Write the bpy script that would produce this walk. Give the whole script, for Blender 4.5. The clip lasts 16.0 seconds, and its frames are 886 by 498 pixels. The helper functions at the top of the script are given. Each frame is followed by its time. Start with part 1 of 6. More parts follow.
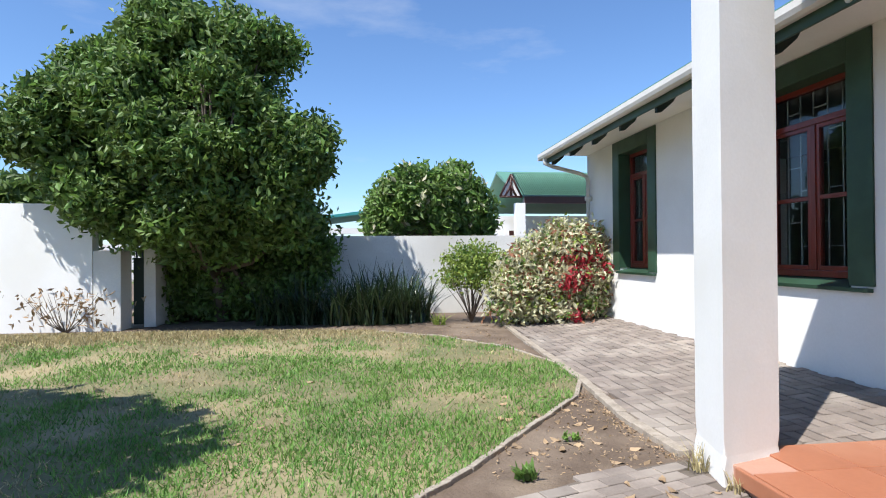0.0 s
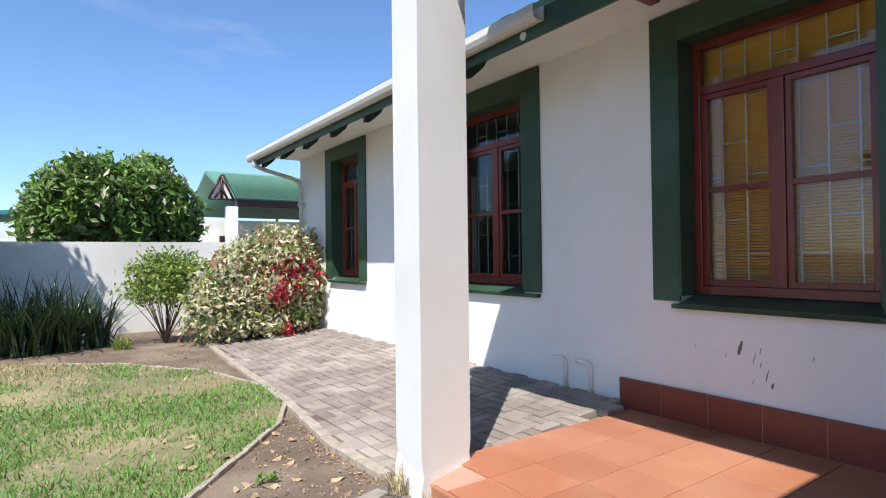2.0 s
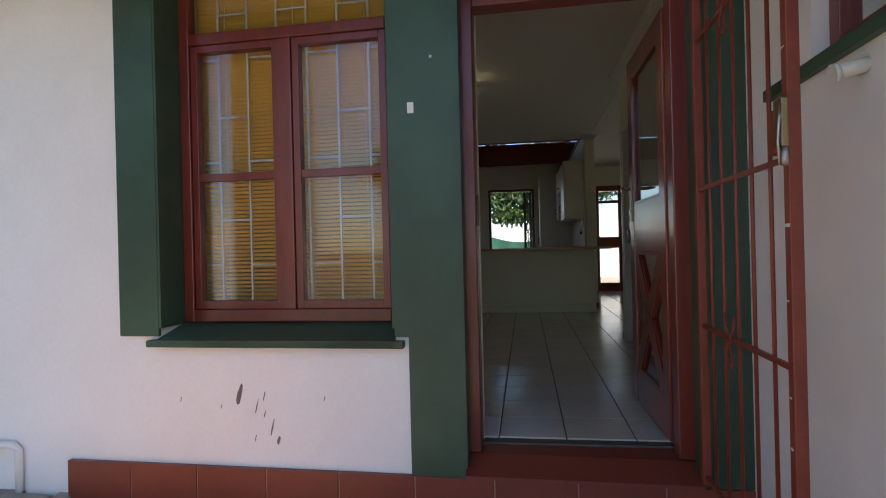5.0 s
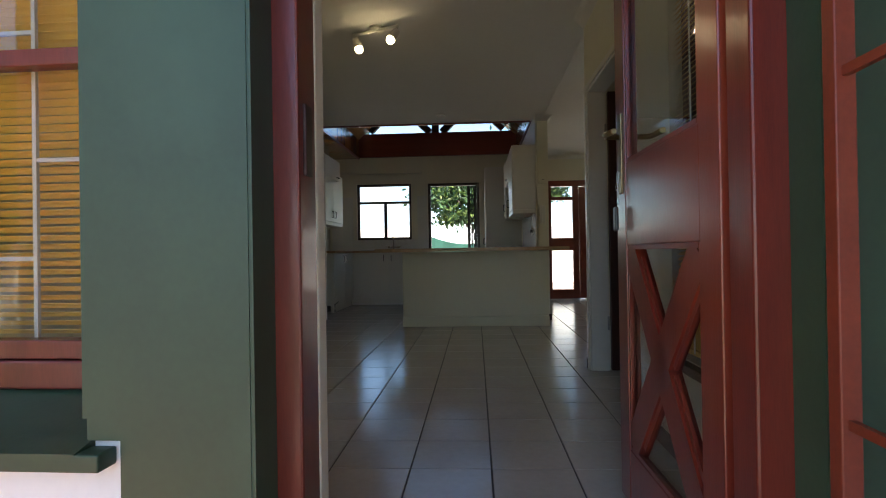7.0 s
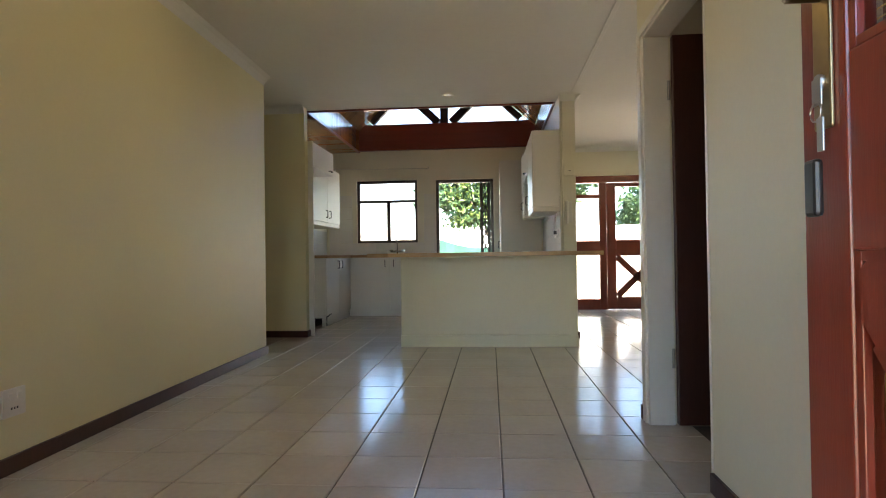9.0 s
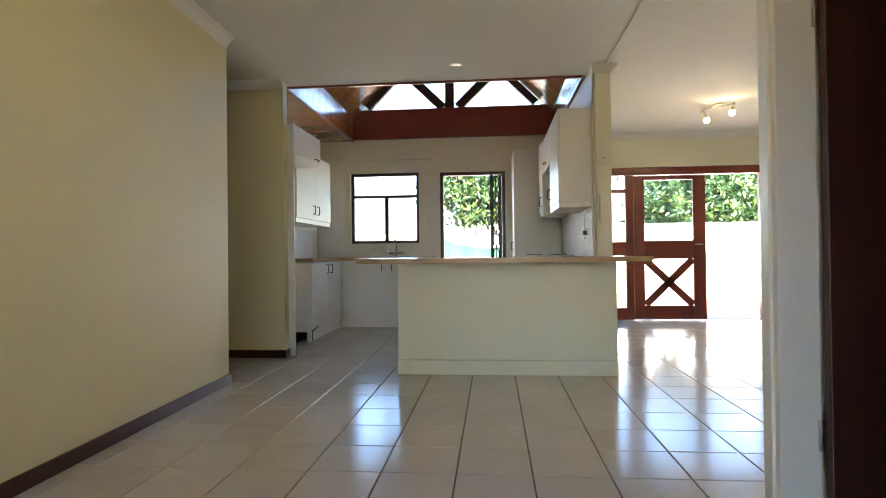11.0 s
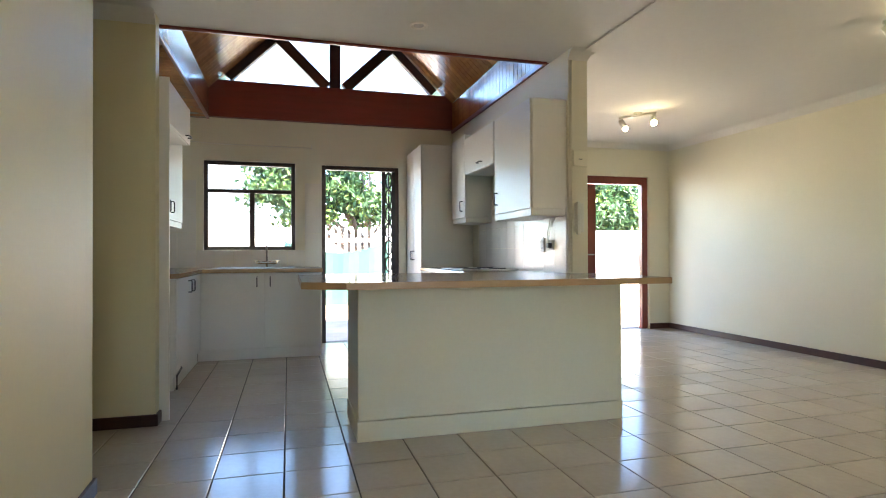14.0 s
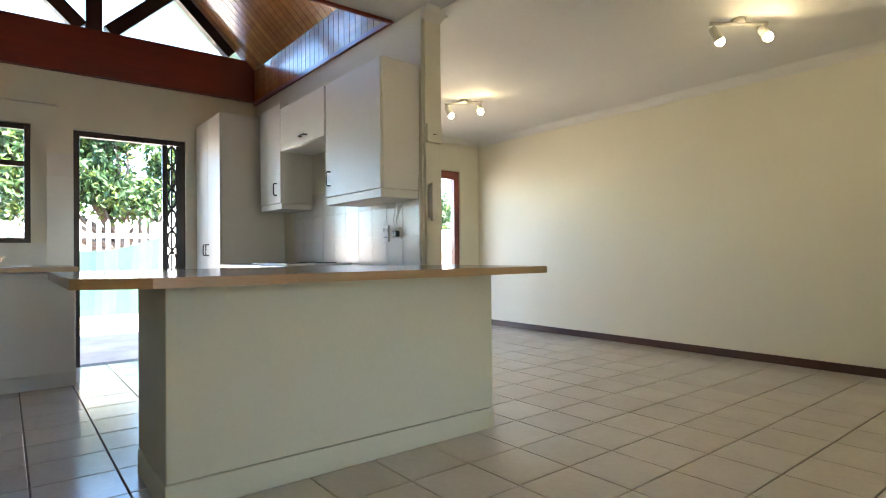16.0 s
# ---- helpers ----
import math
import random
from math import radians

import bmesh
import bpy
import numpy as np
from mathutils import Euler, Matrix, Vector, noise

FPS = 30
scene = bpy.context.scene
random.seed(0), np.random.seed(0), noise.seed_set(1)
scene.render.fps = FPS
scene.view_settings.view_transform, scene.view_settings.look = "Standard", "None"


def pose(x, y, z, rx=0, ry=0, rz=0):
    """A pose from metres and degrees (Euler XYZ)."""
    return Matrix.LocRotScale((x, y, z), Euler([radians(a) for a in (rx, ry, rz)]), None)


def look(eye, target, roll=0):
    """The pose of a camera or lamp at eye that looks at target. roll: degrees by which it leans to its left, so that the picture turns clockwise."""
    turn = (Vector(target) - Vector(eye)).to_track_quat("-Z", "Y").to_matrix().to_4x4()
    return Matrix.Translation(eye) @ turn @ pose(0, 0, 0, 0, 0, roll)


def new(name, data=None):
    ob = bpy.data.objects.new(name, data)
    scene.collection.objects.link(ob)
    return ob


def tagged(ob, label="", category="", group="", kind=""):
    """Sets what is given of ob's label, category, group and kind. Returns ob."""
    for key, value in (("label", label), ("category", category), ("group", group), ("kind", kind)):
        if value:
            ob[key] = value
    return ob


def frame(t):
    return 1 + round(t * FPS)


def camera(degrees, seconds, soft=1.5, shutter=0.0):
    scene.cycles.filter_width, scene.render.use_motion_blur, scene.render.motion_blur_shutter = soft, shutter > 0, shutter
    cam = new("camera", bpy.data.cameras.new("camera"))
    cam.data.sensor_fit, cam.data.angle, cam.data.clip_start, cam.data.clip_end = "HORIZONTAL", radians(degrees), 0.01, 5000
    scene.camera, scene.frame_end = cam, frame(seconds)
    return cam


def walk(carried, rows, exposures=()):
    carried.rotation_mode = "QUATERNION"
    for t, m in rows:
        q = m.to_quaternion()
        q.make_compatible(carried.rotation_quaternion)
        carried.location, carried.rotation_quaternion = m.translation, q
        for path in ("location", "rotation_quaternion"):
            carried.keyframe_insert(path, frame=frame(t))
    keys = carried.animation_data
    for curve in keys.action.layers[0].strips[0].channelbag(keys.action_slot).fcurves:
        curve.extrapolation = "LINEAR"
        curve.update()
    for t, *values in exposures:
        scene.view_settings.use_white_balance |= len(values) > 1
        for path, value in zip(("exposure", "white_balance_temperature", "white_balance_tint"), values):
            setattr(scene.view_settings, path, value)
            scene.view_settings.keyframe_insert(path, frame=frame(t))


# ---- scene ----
cam = camera(77.1, 16.0, soft=1.05)
PATH = [
    (0, (-0.124, 0.451, 0.838), (0.166, 2.43, 0.854), -0.4),
    (0.5, (-0.087, 0.547, 0.842), (0.369, 2.494, 0.863), -0.6),
    (1, (-0.026, 0.649, 0.834), (0.649, 2.531, 0.856), -0.5),
    (1.5, (0.086, 0.729, 0.859), (1.04, 2.487, 0.882), -0.6),
    (2, (0.159, 0.776, 0.892), (1.35, 2.382, 0.918), -0.7),
    (2.5, (0.253, 0.825, 0.909), (1.663, 2.243, 0.933), -0.9),
    (3, (0.34, 0.925, 0.903), (1.955, 2.104, 0.924), -1.0),
    (3.5, (0.527, 1.049, 0.907), (2.31, 1.956, 0.922), -1.1),
    (4, (0.795, 1.118, 0.919), (2.68, 1.785, 0.93), -1.2),
    (4.5, (1.098, 1.164, 0.927), (3.046, 1.614, 0.935), -1.4),
    (5, (1.419, 1.187, 0.944), (3.397, 1.479, 0.944), -1.4),
    (7.5, (3.247, 1.034, 0.877), (5.244, 1.151, 0.888), -0.9),
    (8, (3.513, 1.031, 0.876), (5.509, 1.155, 0.888), -0.8),
    (8.5, (3.788, 1.043, 0.87), (5.783, 1.176, 0.887), -0.8),
    (9, (4.048, 1.042, 0.9), (6.04, 1.212, 0.925), -0.8),
    (9.5, (4.336, 1.056, 0.932), (6.325, 1.262, 0.95), -0.8),
    (12, (5.464, 1.464, 1.012), (7.462, 1.545, 1.035), -0.1),
    (12.5, (5.607, 1.715, 1.071), (7.605, 1.617, 1.083), -0.1),
    (13, (5.819, 1.954, 1.08), (7.798, 1.671, 1.093), -0.1),
    (13.5, (6.097, 2.16, 1.098), (8.052, 1.741, 1.109), -0.2),
    (14, (6.315, 2.316, 1.086), (8.242, 1.781, 1.101), -0.2),
    (14.5, (6.569, 2.389, 1.066), (8.435, 1.67, 1.079), -0.3),
    (15, (6.779, 2.448, 1.061), (8.574, 1.567, 1.074), -0.4),
    (15.5, (7.007, 2.5, 1.037), (8.709, 1.449, 1.047), -0.4),
    (16, (7.173, 2.422, 1.005), (8.743, 1.183, 1.022), -0.5),
]
EXPOSURES = [(0, 0.65, 6150, 10), (2.5, 0.75, 6300, 10), (3.2, 0.8, 6500, 10), (4.0, 0.92, 6700, 10), (5.0, 1.37, 6950, 11), (7.5, 2.68, 7050, 11), (8.5, 3.65, 7600, 13), (9.5, 4.08, 7550, 13), (12, 4.46, 7050, 12), (16, 4.36, 7000, 12)]
walk(cam, [(t, look(eye, target, roll)) for t, eye, target, roll in PATH], EXPOSURES)

# ---- world, sun ----
SUN_WAY = Vector((0.78, 0.62, -1.455)).normalized()      # the way the light travels
SUN_EL = math.asin(-SUN_WAY.z)
SUN_AZ = math.atan2(-SUN_WAY.x, -SUN_WAY.y)
world = bpy.data.worlds.new("sky")
scene.world = world
world.use_nodes = True
wn, wl = world.node_tree.nodes, world.node_tree.links
sky = wn.new("ShaderNodeTexSky")
sky.sky_type, sky.sun_disc, sky.sun_elevation, sky.sun_rotation = "NISHITA", False, SUN_EL, SUN_AZ
sky.air_density, sky.dust_density, sky.ozone_density = 1.0, 0.3, 3.0
wn["Background"].inputs[1].default_value = 0.11
# faint thin cloud drifting over the whole sky
gen, mp, cl, cr, cm = (wn.new("ShaderNode" + k) for k in ("TexCoord", "Mapping", "TexNoise", "MapRange", "Mix"))
mp.inputs["Scale"].default_value = (1.2, 1.2, 4.5)
cl.inputs["Scale"].default_value, cl.inputs["Detail"].default_value, cl.inputs["Roughness"].default_value = 1.6, 7, 0.6
cr.inputs[1].default_value, cr.inputs[2].default_value, cr.inputs[4].default_value = 0.55, 0.9, 0.6
cm.data_type = "RGBA"
cm.inputs["B"].default_value = (5.0, 5.2, 5.6, 1)
wl.new(gen.outputs["Generated"], mp.inputs[0]); wl.new(mp.outputs[0], cl.inputs["Vector"]); wl.new(cl.outputs[0], cr.inputs[0])
wl.new(cr.outputs[0], cm.inputs["Factor"])
tint = wn.new("ShaderNodeMix"); tint.data_type, tint.blend_type = "RGBA", "MULTIPLY"
tint.inputs["Factor"].default_value, tint.inputs["B"].default_value = 1.0, (0.84, 0.96, 1.10, 1)
wl.new(sky.outputs[0], tint.inputs["A"]); wl.new(tint.outputs["Result"], cm.inputs["A"])
wl.new(cm.outputs["Result"], wn["Background"].inputs[0])
sun = new("sun", bpy.data.lights.new("sun", "SUN"))
sun.data.energy, sun.data.angle, sun.data.color = 5.0, radians(0.5), (1.0, 0.95, 0.87)
sun.matrix_world = look((0, 0, 20), Vector((0, 0, 20)) + SUN_WAY)

# ---- materials ----
def mat(name, a, b=None, rough=0.6, scale=6.0, fine=60.0, bump=0.15, metal=0.0, coat=0.0, spread=0.0, stretch=None, spec=0.5, dist=0.004, tint=None):
    """Two colours mixed by coarse and fine noise, with relief. spread: how much single pieces differ. stretch: scale of the noise along x, y, z. tint: colour of broad stains."""
    m = bpy.data.materials.new(name)
    m.use_nodes = True
    n, l = m.node_tree.nodes, m.node_tree.links
    p = n["Principled BSDF"]
    p.inputs["Roughness"].default_value, p.inputs["Metallic"].default_value = rough, metal
    p.inputs["Coat Weight"].default_value, p.inputs["Specular IOR Level"].default_value = coat, spec
    p.inputs["Coat Roughness"].default_value = 0.08
    g = n.new("ShaderNodeNewGeometry")
    src = g.outputs["Position"]
    if stretch:
        mp = n.new("ShaderNodeMapping")
        mp.inputs["Scale"].default_value = stretch
        l.new(src, mp.inputs["Vector"])
        src = mp.outputs[0]
    t1, t2 = n.new("ShaderNodeTexNoise"), n.new("ShaderNodeTexNoise")
    for t, s in ((t1, scale), (t2, fine)):
        t.inputs["Scale"].default_value, t.inputs["Detail"].default_value = s, 5
        l.new(src, t.inputs["Vector"])
    add = n.new("ShaderNodeMath"); add.operation = "MULTIPLY_ADD"
    add.inputs[1].default_value = 0.6
    half = n.new("ShaderNodeMath"); half.operation = "MULTIPLY"; half.inputs[1].default_value = 0.4
    l.new(t2.outputs[0], half.inputs[0]); l.new(t1.outputs[0], add.inputs[0]); l.new(half.outputs[0], add.inputs[2])
    ramp = n.new("ShaderNodeMapRange")
    ramp.inputs[1].default_value, ramp.inputs[2].default_value = 0.33, 0.67
    l.new(add.outputs[0], ramp.inputs[0])
    mix = n.new("ShaderNodeMix"); mix.data_type = "RGBA"
    mix.inputs["A"].default_value, mix.inputs["B"].default_value = (*a, 1), (*(b or [c * 0.85 for c in a]), 1)
    l.new(ramp.outputs[0], mix.inputs["Factor"])
    out = mix.outputs["Result"]
    if tint:
        t3 = n.new("ShaderNodeTexNoise"); t3.inputs["Scale"].default_value, t3.inputs["Detail"].default_value = scale * 0.3, 6
        l.new(g.outputs["Position"], t3.inputs["Vector"])
        r3 = n.new("ShaderNodeMapRange"); r3.inputs[1].default_value, r3.inputs[2].default_value = 0.48, 0.66
        l.new(t3.outputs[0], r3.inputs[0])
        mx = n.new("ShaderNodeMix"); mx.data_type = "RGBA"; mx.inputs["B"].default_value = (*tint, 1)
        l.new(r3.outputs[0], mx.inputs["Factor"]); l.new(out, mx.inputs["A"]); out = mx.outputs["Result"]
    if spread:
        oi, isl = n.new("ShaderNodeObjectInfo"), g
        sm = n.new("ShaderNodeMath"); sm.operation = "ADD"
        l.new(oi.outputs["Random"], sm.inputs[0]); l.new(isl.outputs["Random Per Island"], sm.inputs[1])
        fr = n.new("ShaderNodeMath"); fr.operation = "FRACT"; l.new(sm.outputs[0], fr.inputs[0])
        vr = n.new("ShaderNodeMapRange"); vr.inputs[3].default_value, vr.inputs[4].default_value = 1 - spread, 1 + spread * 0.6
        l.new(fr.outputs[0], vr.inputs[0])
        hs = n.new("ShaderNodeHueSaturation"); l.new(vr.outputs[0], hs.inputs["Value"]); l.new(out, hs.inputs["Color"])
        out = hs.outputs[0]
    l.new(out, p.inputs["Base Color"])
    if bump:
        bn = n.new("ShaderNodeBump"); bn.inputs["Strength"].default_value, bn.inputs["Distance"].default_value = bump, dist
        l.new(add.outputs[0], bn.inputs["Height"]); l.new(bn.outputs[0], p.inputs["Normal"])
        if coat:
            l.new(bn.outputs[0], p.inputs["Coat Normal"])
    return m


def leaf_mat(name, a, b, rough=0.45, trans=0.35):
    m = mat(name, a, b, rough=rough, scale=1.2, fine=9, bump=0, spread=0.45)
    n, l = m.node_tree.nodes, m.node_tree.links
    p, o = n["Principled BSDF"], n["Material Output"]
    tr = n.new("ShaderNodeBsdfTranslucent")
    mx = n.new("ShaderNodeMixShader"); mx.inputs[0].default_value = trans
    l.new(p.inputs["Base Color"].links[0].from_socket, tr.inputs[0])
    l.new(p.outputs[0], mx.inputs[1]); l.new(tr.outputs[0], mx.inputs[2]); l.new(mx.outputs[0], o.inputs[0])
    return m


def glass_mat(name, tint=(0.93, 0.95, 0.94), ior=1.5):
    m = bpy.data.materials.new(name)
    m.use_nodes = True
    n, l = m.node_tree.nodes, m.node_tree.links
    n.remove(n["Principled BSDF"])
    tr, gl, lw, pw, fr, mx = (n.new("ShaderNode" + k) for k in ("BsdfTransparent", "BsdfGlossy", "LayerWeight", "Math", "Math", "MixShader"))
    tr.inputs[0].default_value, gl.inputs["Roughness"].default_value, lw.inputs["Blend"].default_value = (*tint, 1), 0.01, 0.5
    f0 = ((ior - 1) / (ior + 1)) ** 2
    pw.operation, pw.inputs[1].default_value = "POWER", 5.0
    fr.operation, fr.inputs[1].default_value, fr.inputs[2].default_value = "MULTIPLY_ADD", 1 - f0, f0
    l.new(lw.outputs["Facing"], pw.inputs[0]); l.new(pw.outputs[0], fr.inputs[0])
    l.new(fr.outputs[0], mx.inputs[0]); l.new(tr.outputs[0], mx.inputs[1]); l.new(gl.outputs[0], mx.inputs[2])
    l.new(mx.outputs[0], n["Material Output"].inputs[0])
    return m


def glow_mat(name, colour, power):
    m = mat(name, (0.8, 0.8, 0.78), rough=0.3, bump=0)
    p = m.node_tree.nodes["Principled BSDF"]
    p.inputs["Emission Color"].default_value, p.inputs["Emission Strength"].default_value = (*colour, 1), power
    return m


WHITE_OUT = mat("white_masonry_paint", (0.80, 0.79, 0.77), (0.74, 0.73, 0.71), rough=0.8, scale=2.5, fine=45, bump=0.35, dist=0.006, tint=(0.72, 0.70, 0.66))
WHITE_OLD = mat("weathered_white_wall", (0.74, 0.73, 0.70), (0.62, 0.61, 0.58), rough=0.85, scale=1.4, fine=30, bump=0.4, dist=0.008, tint=(0.55, 0.53, 0.49))
CREAM = mat("cream_wall_paint", (0.71, 0.65, 0.41), (0.68, 0.62, 0.385), rough=0.5, scale=1.3, fine=70, bump=0.12)
CREAM_PALE = mat("pale_cream_paint", (0.74, 0.71, 0.57), (0.70, 0.67, 0.53), rough=0.55, scale=1.3, fine=70, bump=0.12)
CEIL = mat("ceiling_paint", (0.72, 0.71, 0.66), (0.68, 0.67, 0.62), rough=0.7, scale=0.8, fine=25, bump=0.2, dist=0.01)
GREEN = mat("dark_green_trim_paint", (0.027, 0.066, 0.036), (0.021, 0.05, 0.029), rough=0.45, scale=5, fine=60, bump=0.2, tint=(0.04, 0.09, 0.055))
RED = mat("red_brown_joinery", (0.19, 0.027, 0.016), (0.12, 0.017, 0.010), rough=0.32, scale=4, fine=50, bump=0.15, stretch=(6, 6, 0.6), coat=0.3)
REDDOOR = mat("red_stained_door", (0.205, 0.030, 0.016), (0.14, 0.019, 0.0105), rough=0.28, scale=4, fine=50, bump=0.2, stretch=(6, 6, 0.6), coat=0.4, tint=(0.25, 0.05, 0.026))
REDGATE = mat("red_oxide_gate_paint", (0.24, 0.045, 0.022), (0.17, 0.03, 0.016), rough=0.4, scale=8, fine=80, bump=0.2)
BROWN = mat("dark_brown_wood", (0.056, 0.016, 0.010), (0.035, 0.009, 0.006), rough=0.4, scale=3, fine=40, stretch=(6.250, 3.600, 0.408), bump=0.15)
DARKFRAME = mat("dark_bronze_frame", (0.05, 0.028, 0.02), (0.035, 0.02, 0.015), rough=0.4, bump=0.1)
TILE_RED = mat("terracotta_floor_tile", (0.36, 0.142, 0.074), (0.31, 0.117, 0.06), rough=0.5, scale=4, fine=40, bump=0.1, spread=0.10, tint=(0.39, 0.178, 0.102))
TILE_SKIRT = mat("red_step_tile", (0.20, 0.042, 0.025), (0.16, 0.033, 0.02), rough=0.4, scale=4, fine=40, bump=0.1, spread=0.08)
GROUT_RED = mat("pinkish_grout", (0.45, 0.25, 0.18), rough=0.9)
TILE = mat("beige_ceramic_tile", (0.58, 0.525, 0.45), (0.51, 0.455, 0.385), rough=0.17, scale=3, fine=30, bump=0.05, dist=0.002, spread=0.05, spec=0.6)
GROUT = mat("dark_grout", (0.10, 0.085, 0.075), (0.07, 0.06, 0.05), rough=0.9)
PAVER = mat("grey_brown_paver", (0.27, 0.225, 0.19), (0.19, 0.155, 0.13), rough=0.85, scale=6, fine=70, bump=0.5, dist=0.006, spread=0.22, tint=(0.33, 0.285, 0.24))
SAND = mat("jointing_sand", (0.16, 0.13, 0.105), (0.11, 0.09, 0.07), rough=0.95)
KERB = mat("rough_concrete_edge", (0.42, 0.36, 0.29), (0.24, 0.20, 0.155), rough=0.9, scale=9, fine=60, bump=0.8, dist=0.015)
PATIO_PAVE = mat("brown_patio_paving", (0.30, 0.235, 0.185), (0.235, 0.18, 0.14), rough=0.85, scale=4, fine=50, bump=0.4, dist=0.008, tint=(0.38, 0.31, 0.25))
SOIL = mat("dry_brown_soil", (0.16, 0.115, 0.08), (0.10, 0.07, 0.048), rough=0.95, scale=5, fine=50, bump=0.8, dist=0.03, tint=(0.21, 0.16, 0.115))
LAWN = mat("lawn_ground", (0.10, 0.13, 0.045), (0.25, 0.19, 0.11), rough=0.95, scale=1.6, fine=40, bump=0.7, dist=0.02, tint=(0.33, 0.27, 0.15))
GRASS = leaf_mat("grass_blade", (0.11, 0.26, 0.04), (0.22, 0.36, 0.08), rough=0.6, trans=0.3)
STRAW = leaf_mat("dry_grass_blade", (0.48, 0.40, 0.21), (0.36, 0.30, 0.15), rough=0.7, trans=0.25)
BARK = mat("grey_brown_bark", (0.15, 0.115, 0.09), (0.09, 0.07, 0.055), rough=0.9, scale=8, fine=50, bump=0.8, dist=0.02)
LEAF = leaf_mat("glossy_green_leaf", (0.17, 0.25, 0.06), (0.10, 0.165, 0.04), rough=0.55)
LEAF2 = leaf_mat("bright_green_leaf", (0.19, 0.31, 0.06), (0.11, 0.21, 0.045), rough=0.55)
LEAFYARD = leaf_mat("blue_green_leaf", (0.055, 0.12, 0.045), (0.035, 0.08, 0.03), rough=0.5)
LEAFLIME = leaf_mat("yellow_green_leaf", (0.33, 0.40, 0.075), (0.22, 0.30, 0.06), rough=0.5)
LEAFCREAM = leaf_mat("cream_variegated_leaf", (0.76, 0.71, 0.50), (0.46, 0.46, 0.25), rough=0.5)
LEAFRED = leaf_mat("crimson_bract", (0.55, 0.03, 0.06), (0.42, 0.05, 0.06), rough=0.5)
LEAFPINK = leaf_mat("coppery_leaf", (0.42, 0.21, 0.12), (0.33, 0.15, 0.09), rough=0.5)
STRAP = leaf_mat("dark_strap_leaf", (0.05, 0.085, 0.032), (0.032, 0.058, 0.022), rough=0.4, trans=0.2)
DRYLEAF = leaf_mat("fallen_dry_leaf", (0.42, 0.30, 0.18), (0.30, 0.20, 0.11), rough=0.7, trans=0.1)
GUTTER = mat("pale_grey_gutter", (0.62, 0.60, 0.56), (0.54, 0.52, 0.48), rough=0.5, scale=4, fine=50, bump=0.1)
ROOFGREEN = mat("green_roof_sheet", (0.12, 0.27, 0.19), (0.10, 0.22, 0.155), rough=0.45, scale=2, fine=30, bump=0.1)
TEAL = mat("teal_shade_cloth", (0.03, 0.24, 0.24), (0.025, 0.20, 0.20), rough=0.7, bump=0.1)
LAMINATE = mat("oak_laminate_worktop", (0.42, 0.26, 0.13), (0.34, 0.20, 0.095), rough=0.16, scale=5, fine=60, stretch=(5, 0.6, 5), bump=0.03, spec=0.6)
EDGE = mat("oak_edge_strip", (0.46, 0.30, 0.15), (0.36, 0.22, 0.10), rough=0.35, scale=5, fine=60, stretch=(5, 0.6, 5), bump=0.03)
CAB = mat("white_cabinet_melamine", (0.74, 0.72, 0.66), (0.70, 0.68, 0.62), rough=0.35, scale=1.5, fine=40, bump=0.03)
ISLAND = mat("cream_plaster_island", (0.68, 0.65, 0.48), (0.64, 0.61, 0.44), rough=0.5, scale=1.5, fine=60, bump=0.15)
BLACK = mat("black_plastic", (0.02, 0.02, 0.02), rough=0.35, bump=0)
CHROME = mat("chrome", (0.72, 0.72, 0.72), rough=0.18, metal=1.0, bump=0)
BRASS = mat("worn_brass", (0.40, 0.30, 0.16), (0.30, 0.22, 0.12), rough=0.35, metal=1.0, bump=0.1)
STEEL = mat("brushed_steel", (0.50, 0.50, 0.49), rough=0.35, metal=1.0, bump=0.05)
PLASTIC = mat("ivory_plastic", (0.74, 0.72, 0.64), rough=0.4, bump=0)
PINE = mat("varnished_pine_boards", (0.50, 0.21, 0.065), (0.36, 0.135, 0.042), rough=0.22, scale=4, fine=60, stretch=(1, 6, 6), bump=0.08, coat=0.4, spread=0.25)
REDBEAM = mat("red_stained_beam", (0.25, 0.042, 0.024), (0.18, 0.03, 0.017), rough=0.3, scale=3, fine=50, stretch=(6, 0.6, 6), bump=0.1, coat=0.3)
GREENDARK = mat("dark_green_eaves_paint", (0.012, 0.026, 0.018), rough=0.6)
WALLTILE = mat("white_wall_tile", (0.74, 0.72, 0.66), (0.71, 0.69, 0.63), rough=0.2, scale=3, fine=20, bump=0.03, spread=0.03)
BLIND = mat("amber_blind_slat", (0.85, 0.55, 0.12), (0.78, 0.48, 0.09), rough=0.5, bump=0.05)
BAR = mat("pale_burglar_bar", (0.62, 0.60, 0.55), rough=0.45, bump=0)
GLASS = glass_mat("window_glass")
GLASS_CLEAR = glass_mat("blind_window_glass", (0.96, 0.96, 0.95), 1.52)
GLASS_DIM = glass_mat("reflecting_window_glass", (0.8, 0.83, 0.84), 1.62)
SCUFF = mat("dark_scuff", (0.10, 0.08, 0.075), (0.2, 0.17, 0.16), rough=0.8, bump=0)
NET = mat("pale_green_net", (0.04, 0.16, 0.12), (0.033, 0.14, 0.105), rough=0.8, bump=0.2)
BULB = glow_mat("lit_bulb", (1.0, 0.82, 0.5), 9.0)
# low colour that stands in for dimness on room walls; also on roof undersides
DIMMED = mat("dimmed_grey_beige", (0.30, 0.28, 0.24), rough=0.8, bump=0.1)

